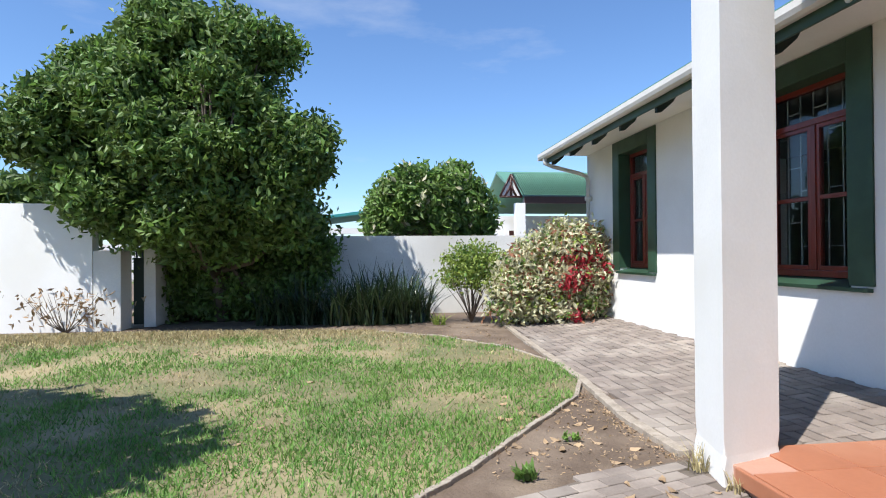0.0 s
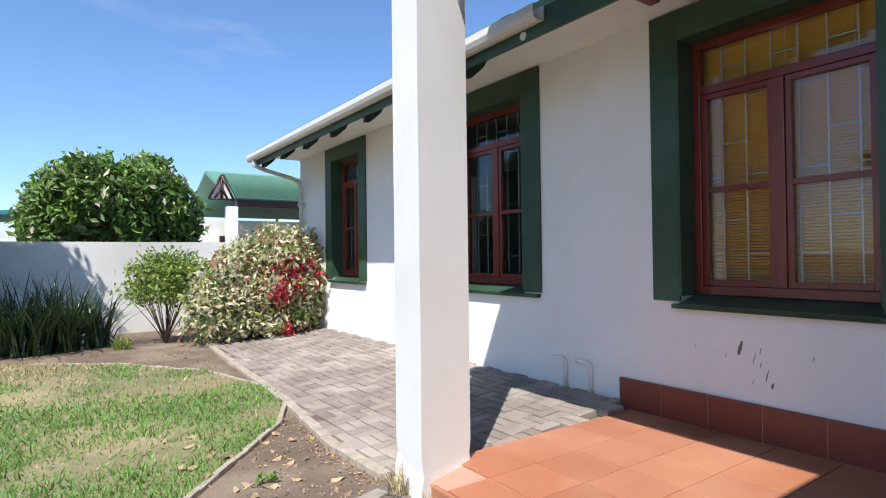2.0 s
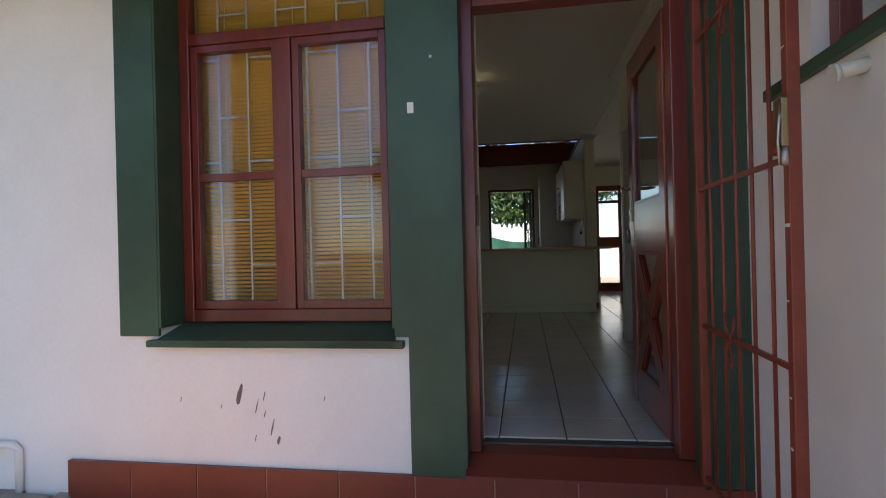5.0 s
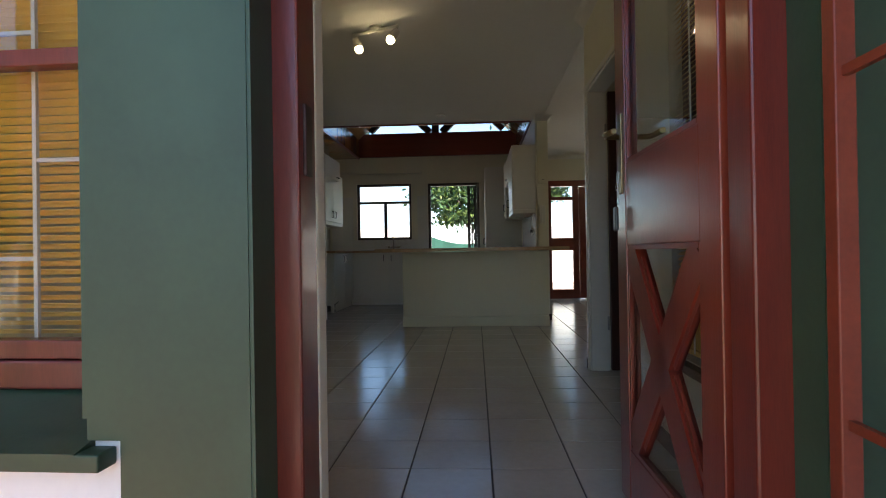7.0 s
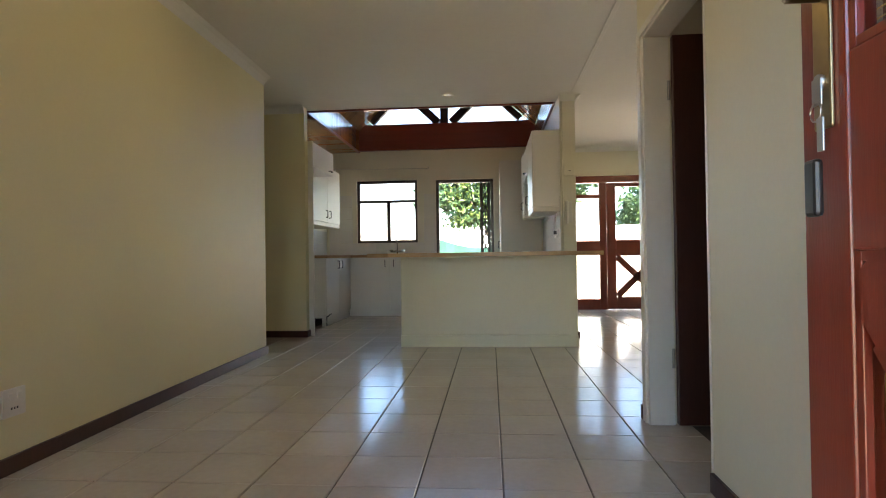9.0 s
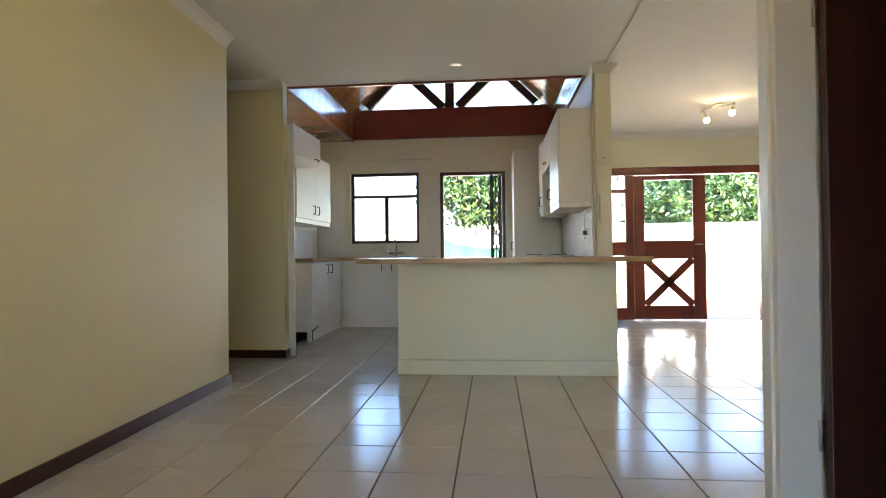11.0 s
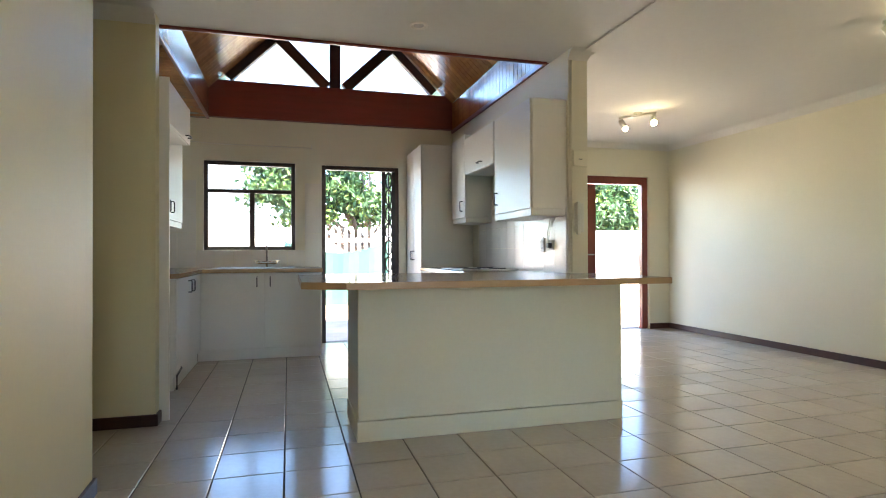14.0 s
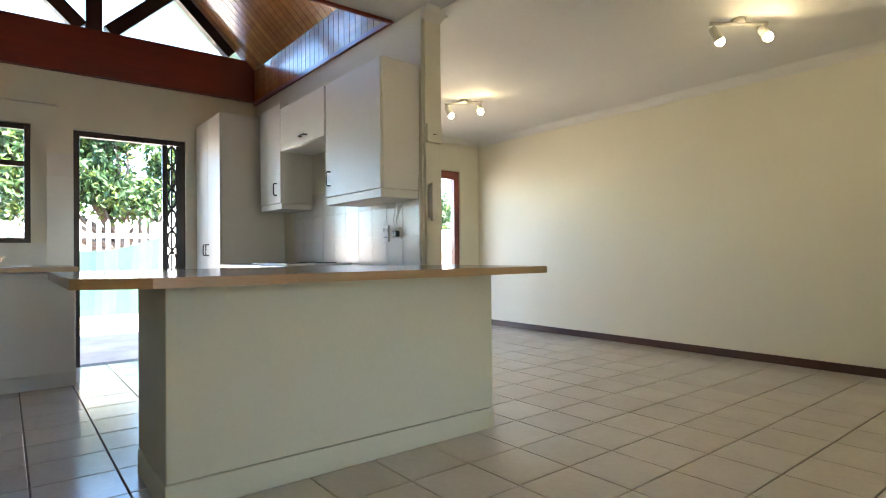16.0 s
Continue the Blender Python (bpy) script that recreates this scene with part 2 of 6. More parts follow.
# ---- building helpers ----
# the garden and house front stand turned a little against the rooms behind
GARDEN = Matrix.Translation((4.376 - 0.40, 0.74 + 0.235, 0)) @ pose(0, 0, 0, 0, 0, -1.3) @ Matrix.Translation((-4.376, -0.74, 0))
SITE = GARDEN


def box(bm, x0, x1, y0, y1, z0, z1, bevel=0.0):
    v = [bm.verts.new((x, y, z)) for x in (x0, x1) for y in (y0, y1) for z in (z0, z1)]
    f = [bm.faces.new([v[i] for i in q]) for q in ((0, 1, 3, 2), (4, 6, 7, 5), (0, 4, 5, 1), (2, 3, 7, 6), (0, 2, 6, 4), (1, 5, 7, 3))]
    if bevel:
        bmesh.ops.bevel(bm, geom=list({e for q in f for e in q.edges}), offset=bevel, segments=2, affect="EDGES", profile=0.5)
    return bm


def boxes(*many, bevel=0.0):
    bm = bmesh.new()
    for b in many:
        one = box(bmesh.new(), *b, bevel=bevel)
        me = bpy.data.meshes.new("t"); one.to_mesh(me); one.free(); bm.from_mesh(me); bpy.data.meshes.remove(me)
    return bm


def B(*b, bevel=0.0):
    return box(bmesh.new(), *b, bevel=bevel)


def tube(bm, points, radius, sides=8, taper=1.0):
    """A round bar along a line of points."""
    points = [Vector(p) for p in points]
    rings, up = [], Vector((0.13, 0.21, 0.97))
    for i, p in enumerate(points):
        d = (points[min(i + 1, len(points) - 1)] - points[max(i - 1, 0)]).normalized()
        a = d.cross(up if abs(d.dot(up)) < 0.97 else Vector((1, 0, 0))).normalized()
        b = d.cross(a)
        r = radius * (1 + (taper - 1) * i / (len(points) - 1))
        rings.append([bm.verts.new(p + r * (math.cos(2 * math.pi * k / sides) * a + math.sin(2 * math.pi * k / sides) * b)) for k in range(sides)])
    for r0, r1 in zip(rings, rings[1:]):
        for k in range(sides):
            f = bm.faces.new((r0[k], r0[(k + 1) % sides], r1[(k + 1) % sides], r1[k]))
            f.smooth = True
    bm.faces.new(rings[0][::-1]); bm.faces.new(rings[-1])
    return bm


def T(points, radius, sides=8, taper=1.0):
    return tube(bmesh.new(), points, radius, sides, taper)


def prism(poly, axis, a, b):
    """A flat outline drawn out along an axis from a to b; outline in the other two axes in order."""
    bm = bmesh.new()
    put = {"x": lambda u, w, s: (s, u, w), "y": lambda u, w, s: (u, s, w), "z": lambda u, w, s: (u, w, s)}[axis]
    lo = [bm.verts.new(put(u, w, a)) for u, w in poly]
    hi = [bm.verts.new(put(u, w, b)) for u, w in poly]
    bm.faces.new(lo[::-1]); bm.faces.new(hi)
    for i in range(len(poly)):
        j = (i + 1) % len(poly)
        bm.faces.new((lo[i], lo[j], hi[j], hi[i]))
    bmesh.ops.recalc_face_normals(bm, faces=bm.faces)
    return bm


def mesh_of(bm, name, material):
    me = bpy.data.meshes.new(name)
    bmesh.ops.recalc_face_normals(bm, faces=bm.faces)
    bm.to_mesh(me)
    bm.free()
    me.materials.append(material)
    return me


def solid(name, bm, material, label="", category="", kind="structure", group=""):
    ob = new(name, mesh_of(bm, name, material))
    ob.matrix_basis = SITE
    return tagged(ob, label, category, group, kind)


def thing(name, at, label, category, group=""):
    ob = new(name)
    ob.empty_display_size = 0.1
    ob.matrix_basis = SITE @ Matrix.Translation(at)
    return tagged(ob, label, category, group)


def base_of(ob):
    return base_of(ob.parent) @ ob.matrix_parent_inverse @ ob.matrix_basis if ob.parent else ob.matrix_basis


def part(name, bm, material, parent, label="", kind=""):
    ob = new(name, mesh_of(bm, name, material) if not isinstance(bm, bpy.types.Mesh) else bm)
    ob.parent = parent
    ob.matrix_parent_inverse = (SITE.inverted() @ base_of(parent)).inverted()
    return tagged(ob, label, kind=kind)


def wall(name, axis, a, b, lo, hi, z0, z1, openings, material, label):
    """A wall of thickness a..b across axis, from lo to hi along the other, with openings (from, to, bottom, top)."""
    bm = bmesh.new()
    cuts = sorted({lo, hi, *[o[0] for o in openings], *[o[1] for o in openings]})
    for c0, c1 in zip(cuts, cuts[1:]):
        holes = sorted([(o[2], o[3]) for o in openings if o[0] < c1 - 1e-6 and o[1] > c0 + 1e-6])
        z = z0
        for h0, h1 in holes + [(z1, z1)]:
            if h0 > z + 1e-6:
                box(bm, *((a, b, c0, c1) if axis == "x" else (c0, c1, a, b)), z, h0)
            z = max(z, h1)
    bmesh.ops.remove_doubles(bm, verts=bm.verts, dist=1e-5)
    return solid(name, bm, material, label, "wall")


def raw(name, verts, faces, material, parent=None, label="", kind="", category=""):
    me = bpy.data.meshes.new(name)
    me.from_pydata(verts, [], faces)
    me.materials.append(material)
    me.update()
    if parent:
        return part(name, me, material, parent, label, kind)
    ob = new(name, me)
    ob.matrix_basis = SITE
    return tagged(ob, label, category, kind=kind)

# ---- levels and lines of the plan ----
W0, W1 = 4.345, 4.6            # front wall, outer and inner face
GROUND, PORCH, CEILING = -0.47, -0.335, 2.62
BACK, BACK2 = 13.18, 13.40     # back wall


def slope_z(x):
    return -0.45 + max(0.0, x - 2.4) * 0.088


# ---- ground, lawn, paving bases ----
solid("ground", prism([(-400, -400), (400, -400), (400, 400), (-400, 400)], "z", GROUND - 0.3, GROUND), SOIL, "dry brown soil with sparse stubble round the house", "ground")
LAWN_EDGE = [(-0.5, 9.75), (0.3, 9.5), (1.31, 8.74), (2.1, 7.56), (2.40, 6.4), (2.40, 5.66), (2.09, 4.96), (1.38, 4.09), (0.84, 3.41), (0.5, 3.05), (0.1, 2.55), (-0.3, 1.9), (-0.6, 1.0)]
LAWN_POLY = [(-8.5, 9.95), (-3, 9.9)] + LAWN_EDGE + [(-0.9, -2), (-1.2, -6), (-8.5, -6)]
solid("lawn", prism(LAWN_POLY, "z", GROUND - 0.02, -0.452), LAWN, "patchy green lawn with dry straw-coloured edges", "lawn")
PATH_POLY = [(2.62, 10.6), (2.55, 8.5), (2.42, 5.66), (2.26, 4.18), (2.26, 3.1), (2.7, 3.1), (2.7, 10.6)]
bm = bmesh.new()
rows = []
for y in (3.0, 4.18, 5.66, 8.5, 10.6):
    e = 2.26 if y < 4.2 else 2.26 + (y - 4.2) * 0.058
    rows.append([bm.verts.new((x, y, slope_z(x) - 0.052)) for x in (e, max(2.4, e + 0.01), W0 + 0.02)] + [bm.verts.new((x, y, GROUND - 0.1)) for x in (W0 + 0.02, e)])
for r0, r1 in zip(rows, rows[1:]):
    for k in range(5):
        bm.faces.new((r0[k], r0[(k + 1) % 5], r1[(k + 1) % 5], r1[k]))
bm.faces.new(rows[0]); bm.faces.new(rows[-1][::-1])
path_bed = solid("path_bed", bm, SAND, "sand bed of the garden path along the house", "path")
APRON_POLY = [(2.3, 3.42), (1.54, 3.23), (1.0, 2.98), (0.55, 2.5), (0.2, 1.9), (-0.1, 1.0), (-0.4, -1.0), (2.3, -1.0)]
apron_bed = solid("apron_bed", prism(APRON_POLY, "z", GROUND - 0.05, -0.462), SAND, "sand bed of the paved approach", "path")


def inside(poly, x, y):
    hit = False
    for (x0, y0), (x1, y1) in zip(poly, poly[1:] + poly[:1]):
        if (y0 > y) != (y1 > y) and x < (x1 - x0) * (y - y0) / (y1 - y0) + x0:
            hit = not hit
    return hit


# ---- front wall of the house with its openings ----
DOOR = (0.22, 1.24, -0.10, 2.16)
WIN1, WIN2, WIN3 = (1.56, 2.78, 0.58, 2.47), (4.43, 5.66, 0.58, 2.47), (7.95, 8.94, 0.58, 2.47)
wall_front = wall("wall_front", "x", W0, W1, -0.3, 10.34, -0.6, 2.95, [DOOR] + [(*o[:2], o[2] - 0.085, o[3]) for o in (WIN1, WIN2, WIN3)], WHITE_OUT, "white painted plaster front wall of the house")
wall("wall_side", "y", 10.09, 10.34, W1, 9.0, -0.6, 2.95, [], WHITE_OUT, "white plaster end wall of the house")
wall("wall_wing", "y", -0.25, 0.0, 1.3, W1, -0.6, 2.95, [(2.95, 3.80, 1.52, 2.45)], WHITE_OUT, "white plaster wall of the projecting wing beside the porch")
wall("wall_wing_end", "x", 1.3, 1.5, -3.3, -0.25, -0.6, 2.95, [], WHITE_OUT, "white plaster end wall of the wing")


def surround(name, y0, y1, z0, z1, o, keep_right=True):
    """Raised flat green band round a window, with a sloping sill."""
    t = thing(name, (W0, (y0 + y1) / 2, z0), "dark green painted plaster surround of a front window", "window surround", "window surrounds")
    x0, x1 = W0 - 0.022, W0 + 0.001
    part("side_band", B(x0, x1, o[1], y1, z0, z1, bevel=0.004), GREEN, t)
    if keep_right:
        part("side_band", B(x0, x1, y0, o[0], z0, z1, bevel=0.004), GREEN, t)
    part("head_band", B(x0, x1, o[0], o[1], o[3], z1, bevel=0.004), GREEN, t)
    sill = prism([(W0 - 0.055, o[2] - 0.085), (W0 - 0.055, o[2] - 0.055), (W0 + 0.20, o[2] + 0.005), (W0 + 0.20, o[2] - 0.085)], "y", o[0] + 0.001, o[1] - 0.001)
    s2 = B(W0 - 0.055, W0 - 0.001, y0 + 0.02, y1 - 0.17, o[2] - 0.09, o[2] - 0.056, bevel=0.004)
    part("sill_slope", sill, GREEN, t)
    part("sill_nose", s2, GREEN, t)
    for a, b in ((o[0], o[0] + 0.012), (o[1] - 0.012, o[1])):
        part("reveal", B(W0 - 0.018, W0 + 0.19, a, b, o[2] + 0.0, o[3] - 0.012), GREEN, t)
    part("reveal", B(W0 - 0.018, W0 + 0.19, o[0], o[1], o[3] - 0.012, o[3]), GREEN, t)
    return t


surround("window_surround", 1.495, 3.0, 0.54, 2.68, WIN1, keep_right=False)
surround("window_surround", 4.19, 5.9, 0.54, 2.68, WIN2)
surround("window_surround", 7.72, 9.17, 0.54, 2.68, WIN3)


def window(name, o, label, blind=False):
    pane = GLASS_CLEAR if blind else GLASS_DIM
    """Red timber window: toplight over two casements, each with a mid rail; burglar bars behind."""
    y0, y1, z0, z1 = o[0] + 0.012, o[1] - 0.012, o[2] + 0.006, o[3] - 0.012
    t = thing(name, (W0 + 0.22, (y0 + y1) / 2, z0), label, "window", "front windows")
    tagged(t, kind="structure")
    xa, xb, c = W0 + 0.175, W0 + 0.245, 0.055
    ym, zt = (y0 + y1) / 2, z0 + (z1 - z0) * 0.805
    for b in ((y0, y0 + c, z0, z1), (y1 - c, y1, z0, z1), (y0 + c, y1 - c, z0, z0 + c + 0.01), (y0 + c, y1 - c, z1 - c, z1), (y0 + c, y1 - c, zt - 0.03, zt + 0.03), (ym - 0.035, ym + 0.035, z0 + c + 0.01, zt - 0.03)):
        part("window_frame", B(xa, xb, *b, bevel=0.005), RED, t)
    zm = z0 + (zt - z0) * 0.51
    for a, b in ((y0 + c, ym - 0.035), (ym + 0.035, y1 - c)):
        s = part("casement", boxes((xa + 0.012, xb - 0.005, a + 0.002, a + 0.04, z0 + c + 0.012, zt - 0.032), (xa + 0.012, xb - 0.005, b - 0.04, b - 0.002, z0 + c + 0.012, zt - 0.032),
                 (xa + 0.012, xb - 0.005, a + 0.04, b - 0.04, z0 + c + 0.012, z0 + c + 0.055), (xa + 0.012, xb - 0.005, a + 0.04, b - 0.04, zt - 0.07, zt - 0.032),
                 (xa + 0.016, xb - 0.01, a + 0.04, b - 0.04, zm - 0.02, zm + 0.02), bevel=0.003), RED, t)
        for q0, q1 in ((z0 + c + 0.055, zm - 0.02), (zm + 0.02, zt - 0.07)):
            g = part("pane", B(xa + 0.035, xa + 0.039, a + 0.04, b - 0.04, q0, q1), pane, s); g.visible_shadow = False
    g = part("pane", B(xa + 0.035, xa + 0.039, y0 + c, y1 - c, zt + 0.03, z1 - c), pane, t); g.visible_shadow = False
    xg = xb + 0.03
    bars = thing("burglar_bars", (xg, ym, z0), "pale painted steel burglar bars behind the window panes", "burglar bars", "burglar bars")
    n = 7
    for i in range(1, n):
        y = y0 + (y1 - y0) * i / n
        part("bar", B(xg - 0.005, xg + 0.005, y - 0.005, y + 0.005, z0, z1), BAR, bars)
    for i in range(n):
        ya, yb = y0 + (y1 - y0) * i / n, y0 + (y1 - y0) * (i + 1) / n
        for k in range(3):
            z = z0 + (z1 - z0) * (0.16 + 0.3 * k + (0.13 if i % 2 else 0))
            part("cross_bar", B(xg - 0.004, xg + 0.004, ya + 0.005, yb - 0.005, z - 0.005, z + 0.005), BAR, bars)
    if blind:
        xs = xg + 0.035
        bl = thing("venetian_blind", (xs, ym, z1), "amber venetian blind lowered behind the window", "blind")
        part("head_rail", B(xs - 0.015, xs + 0.02, y0 + 0.03, y1 - 0.03, z1 - 0.02, z1 + 0.02), BLIND, bl)
        slat = prism([(xs - 0.011, 0.004), (xs - 0.01, 0.0055), (xs, 0.001), (xs + 0.010, -0.007), (xs + 0.011, -0.0085), (xs, -0.0005)], "y", y0 + 0.03, y1 - 0.03)
        me = mesh_of(slat, "slat", BLIND)
        z = z0 + 0.03
        while z < z1 - 0.03:
            s = part("slat", me, BLIND, bl)
            s.matrix_basis = Matrix.Translation((0, 0, z))
            z += 0.0215
        for y in (y0 + 0.2, ym, y1 - 0.2):
            part("cord", T([(xs - 0.014, y, z0 + 0.02), (xs - 0.014, y, z1)], 0.0015, 5), PLASTIC, bl)
    return t


window("window_1", WIN1, "red-brown timber window with an amber blind behind", blind=True)
window("window_2", WIN2, "red-brown timber window of a dark room")
window("window_3", WIN3, "red-brown timber window near the house corner")

# wing window with its dark sill
t = tagged(thing("window_wing", (3.4, -0.06, 1.5), "red-brown timber window of the wing above a dark sill", "window"), kind="structure")
for b in ((2.95, 3.01, 1.52, 2.45), (3.74, 3.80, 1.52, 2.45), (3.01, 3.74, 1.52, 1.58), (3.01, 3.74, 2.39, 2.45), (3.35, 3.40, 1.58, 2.39)):
    part("window_frame", B(b[0], b[1], -0.12, -0.05, b[2], b[3], bevel=0.004), RED, t)
for a, b in ((3.01, 3.35), (3.40, 3.74)):
    g = part("pane", B(a, b, -0.088, -0.084, 1.58, 2.39), GLASS, t); g.visible_shadow = False
part("window_sill", B(2.85, 4.13, -0.05, 0.03, 1.475, 1.518, bevel=0.004), GREEN, t)
spout = thing("waste_pipe", (3.5, 0.0, 1.40), "short white plastic waste pipe stub on the wing wall", "pipe")
part("stub", T([(3.5, -0.01, 1.42), (3.5, 0.08, 1.40)], 0.022, 12), PLASTIC, spout)
part("rim", T([(3.5, 0.075, 1.401), (3.5, 0.088, 1.398)], 0.027, 12), PLASTIC, spout)

# green door posts, door frame, step
post = thing("door_surround", (W0, 1.3, -0.1), "dark green painted band beside and over the front door", "door surround")
part("side_band", prism([(1.24, -0.10), (1.494, -0.10), (1.494, 0.54), (1.56, 0.54), (1.56, 2.68), (1.24, 2.68)], "x", W0 - 0.022, W0 + 0.001), GREEN, post)
part("side_band", B(W0 - 0.022, W0 + 0.0, 0.02, 0.22, -0.10, 2.68, bevel=0.004), GREEN, post)
part("head_band", B(W0 - 0.022, W0 + 0.0, 0.22, 1.24, 2.16, 2.68, bevel=0.004), GREEN, post)
part("reveal", B(W0 - 0.02, W0 + 0.084, 1.232, 1.246, -0.06, 2.16), GREEN, post)
part("reveal", B(W0 - 0.02, W0 + 0.084, 0.214, 0.228, -0.06, 2.16), GREEN, post)
part("reveal", B(W0 - 0.02, W0 + 0.084, 0.228, 1.232, 2.148, 2.162), GREEN, post)
df = tagged(thing("door_1", (4.45, 0.73, 0.0), "red-brown front door frame with worn paint, its panelled door open inwards", "door"), kind="structure")
for b in ((1.178, 1.239), (0.221, 0.295)):
    part("jamb", B(W0 + 0.085, W0 + 0.195, *b, -0.02, 2.155, bevel=0.006), RED, df)
part("head", B(W0 + 0.085, W0 + 0.195, 0.295, 1.178, 2.085, 2.155, bevel=0.006), RED, df)
part("strike_plate", B(4.455, 4.495, 1.171, 1.1785, 1.05, 1.2, bevel=0.002), BROWN, df)
part("inner_plaster_edge", B(W0 + 0.1955, W1 + 0.002, 1.1765, 1.2395, 0.0, 2.155, bevel=0.006), CREAM_PALE, df, "pale plastered edge beside the frame")
solid("door_threshold", prism([(W0 - 0.04, -0.098), (W0 - 0.04, -0.085), (W0 + 0.1, -0.03), (W1, -0.012), (W1, -0.098)], "y", 0.221, 1.239), TILE_SKIRT, "dark red painted threshold under the front door", "threshold")

SITE = Matrix()
# open front door, hinged at the inner side of the frame
leaf = thing("front_door", (4.15, 0.49, 0.0), "red-brown stable door with glass panes and crossed braces, standing open", "door")
def slab(u0, u1, z0, z1, d0=0.0, d1=0.044, bevel=0.004):
    return B(u0, u1, d0, d1, z0, z1, bevel=bevel)
LW = 0.83
part("stile", slab(0.0, 0.11, 0.01, 2.05), REDDOOR, leaf)
part("stile", slab(LW - 0.11, LW, 0.01, 2.05), REDDOOR, leaf)
for z0, z1 in ((0.01, 0.20), (0.90, 1.18), (1.94, 2.05)):
    part("rail", slab(0.11, LW - 0.11, z0, z1, 0.002, 0.042), REDDOOR, leaf)
def brace(u0, z0, u1, z1, w):
    d = Vector((u1 - u0, z1 - z0)).normalized(); n = Vector((-d.y, d.x)) * w / 2
    return prism([(u0 + n.x, z0 + n.y), (u1 + n.x, z1 + n.y), (u1 - n.x, z1 - n.y), (u0 - n.x, z0 - n.y)], "y", 0.004, 0.040)
def moulding(u0, z0, u1, z1, off, w):
    d = Vector((u1 - u0, z1 - z0)).normalized(); n = Vector((-d.y, d.x))
    a, b = Vector((u0, z0)) + n * off, Vector((u1, z1)) + n * off
    n *= w / 2
    return prism([(a.x + n.x, a.y + n.y), (b.x + n.x, b.y + n.y), (b.x - n.x, b.y - n.y), (a.x - n.x, a.y - n.y)], "y", 0.022, 0.032)
for z0, z1, w in ((0.22, 0.88, 0.11), (0.88, 0.22, 0.108)):
    br = part("brace", brace(0.13, z0, LW - 0.13, z1, w), REDDOOR, leaf)
    for off in (-w / 2 - 0.009, w / 2 + 0.009):
        for a, b in ((0.10, 0.42), (0.58, 0.90)):
            part("moulding", moulding(0.13 + (LW - 0.26) * a, z0 + (z1 - z0) * a, 0.13 + (LW - 0.26) * b, z0 + (z1 - z0) * b, off, 0.018), REDDOOR, br)
for z0, z1 in ((0.20, 0.90), (1.18, 1.94)):
    g = part("pane", B(0.10, LW - 0.10, 0.018, 0.022, z0 - 0.01, z1 + 0.01), GLASS, leaf); g.visible_shadow = False
    for q in ((0.11, 0.125, z0, z1), (LW - 0.125, LW - 0.11, z0, z1), (0.125, LW - 0.125, z0, z0 + 0.015), (0.125, LW - 0.125, z1 - 0.015, z1)):
        part("bead", B(q[0], q[1], 0.026, 0.040, q[2], q[3], bevel=0.002), REDDOOR, leaf)
plate = part("lock_plate", B(LW - 0.085, LW - 0.04, 0.044, 0.050, 1.08, 1.36, bevel=0.004), BRASS, leaf, "worn brass lock plate")
part("handle", T([(LW - 0.062, 0.05, 1.28), (LW - 0.062, 0.095, 1.28), (LW - 0.09, 0.105, 1.282), (LW - 0.19, 0.10, 1.275)], 0.010, 8), BRASS, plate, "worn brass lever handle")
part("handle", T([(LW - 0.062, -0.005, 1.28), (LW - 0.062, -0.06, 1.28), (LW - 0.19, -0.06, 1.275)], 0.010, 8), BRASS, leaf, "worn brass lever handle")
part("keyhole", T([(LW - 0.062, 0.048, 1.15), (LW - 0.062, 0.056, 1.15)], 0.012, 10), STEEL, plate)
for o in leaf.children_recursive:
    o.matrix_parent_inverse = Matrix()
leaf.matrix_basis = pose(4.15, 0.49, 0.0, 0, 0, 0.6)
kx, ky = 4.15 + 0.765, 0.49 + 0.064
keys = thing("key_ring", (kx, ky, 1.14), "keys and black remote fob hanging from the door lock", "keys")
part("key", B(kx - 0.012, kx + 0.012, ky, ky + 0.003, 1.115, 1.155, bevel=0.001), STEEL, keys)
ring = [(kx + 0.014 * math.sin(a), ky + 0.004, 1.105 + 0.014 * math.cos(a)) for a in [k * math.pi / 6 for k in range(13)]]
part("ring", T(ring, 0.0015, 6), STEEL, keys)
part("key", B(kx - 0.02, kx - 0.004, ky + 0.003, ky + 0.006, 1.045, 1.095, bevel=0.001), STEEL, keys)
part("fob", boxes((kx - 0.016, kx + 0.016, ky + 0.002, ky + 0.016, 0.95, 1.035), bevel=0.006), BLACK, keys, "black remote fob")

SITE = GARDEN
# security gate, swung out against the wing
gate = thing("security_gate", (4.30, 0.24, -0.1), "red-oxide steel security gate folded open beside the door", "gate")
gy = 0.225
for x in (3.42, 4.28):
    part("gate_post", B(x - 0.017, x + 0.017, gy - 0.017, gy + 0.017, -0.06, 2.08, bevel=0.003), REDGATE, gate)
for z in (-0.03, 0.60, 1.165, 1.78, 2.06):
    part("rail", B(3.437, 4.263, gy - 0.006, gy + 0.006, z - 0.008, z + 0.008), REDGATE, gate)
for k in range(1, 6):
    x = 3.42 + 0.86 * k / 6
    part("bar", T([(x, gy, -0.022), (x, gy, 2.052)], 0.0065, 8), REDGATE, gate)
for z in (0.60, 1.78):
    for s in (-1, 1):
        part("flourish", T([(3.92 + s * 0.012, gy + 0.008, z - 0.10), (3.92 + s * 0.03, gy + 0.010, z - 0.05), (3.92 - s * 0.012, gy + 0.010, z), (3.92 - s * 0.045, gy + 0.010, z + 0.05), (3.92 - s * 0.05, gy + 0.008, z + 0.09)], 0.005, 6), REDGATE, gate)
rc = random.Random(17)
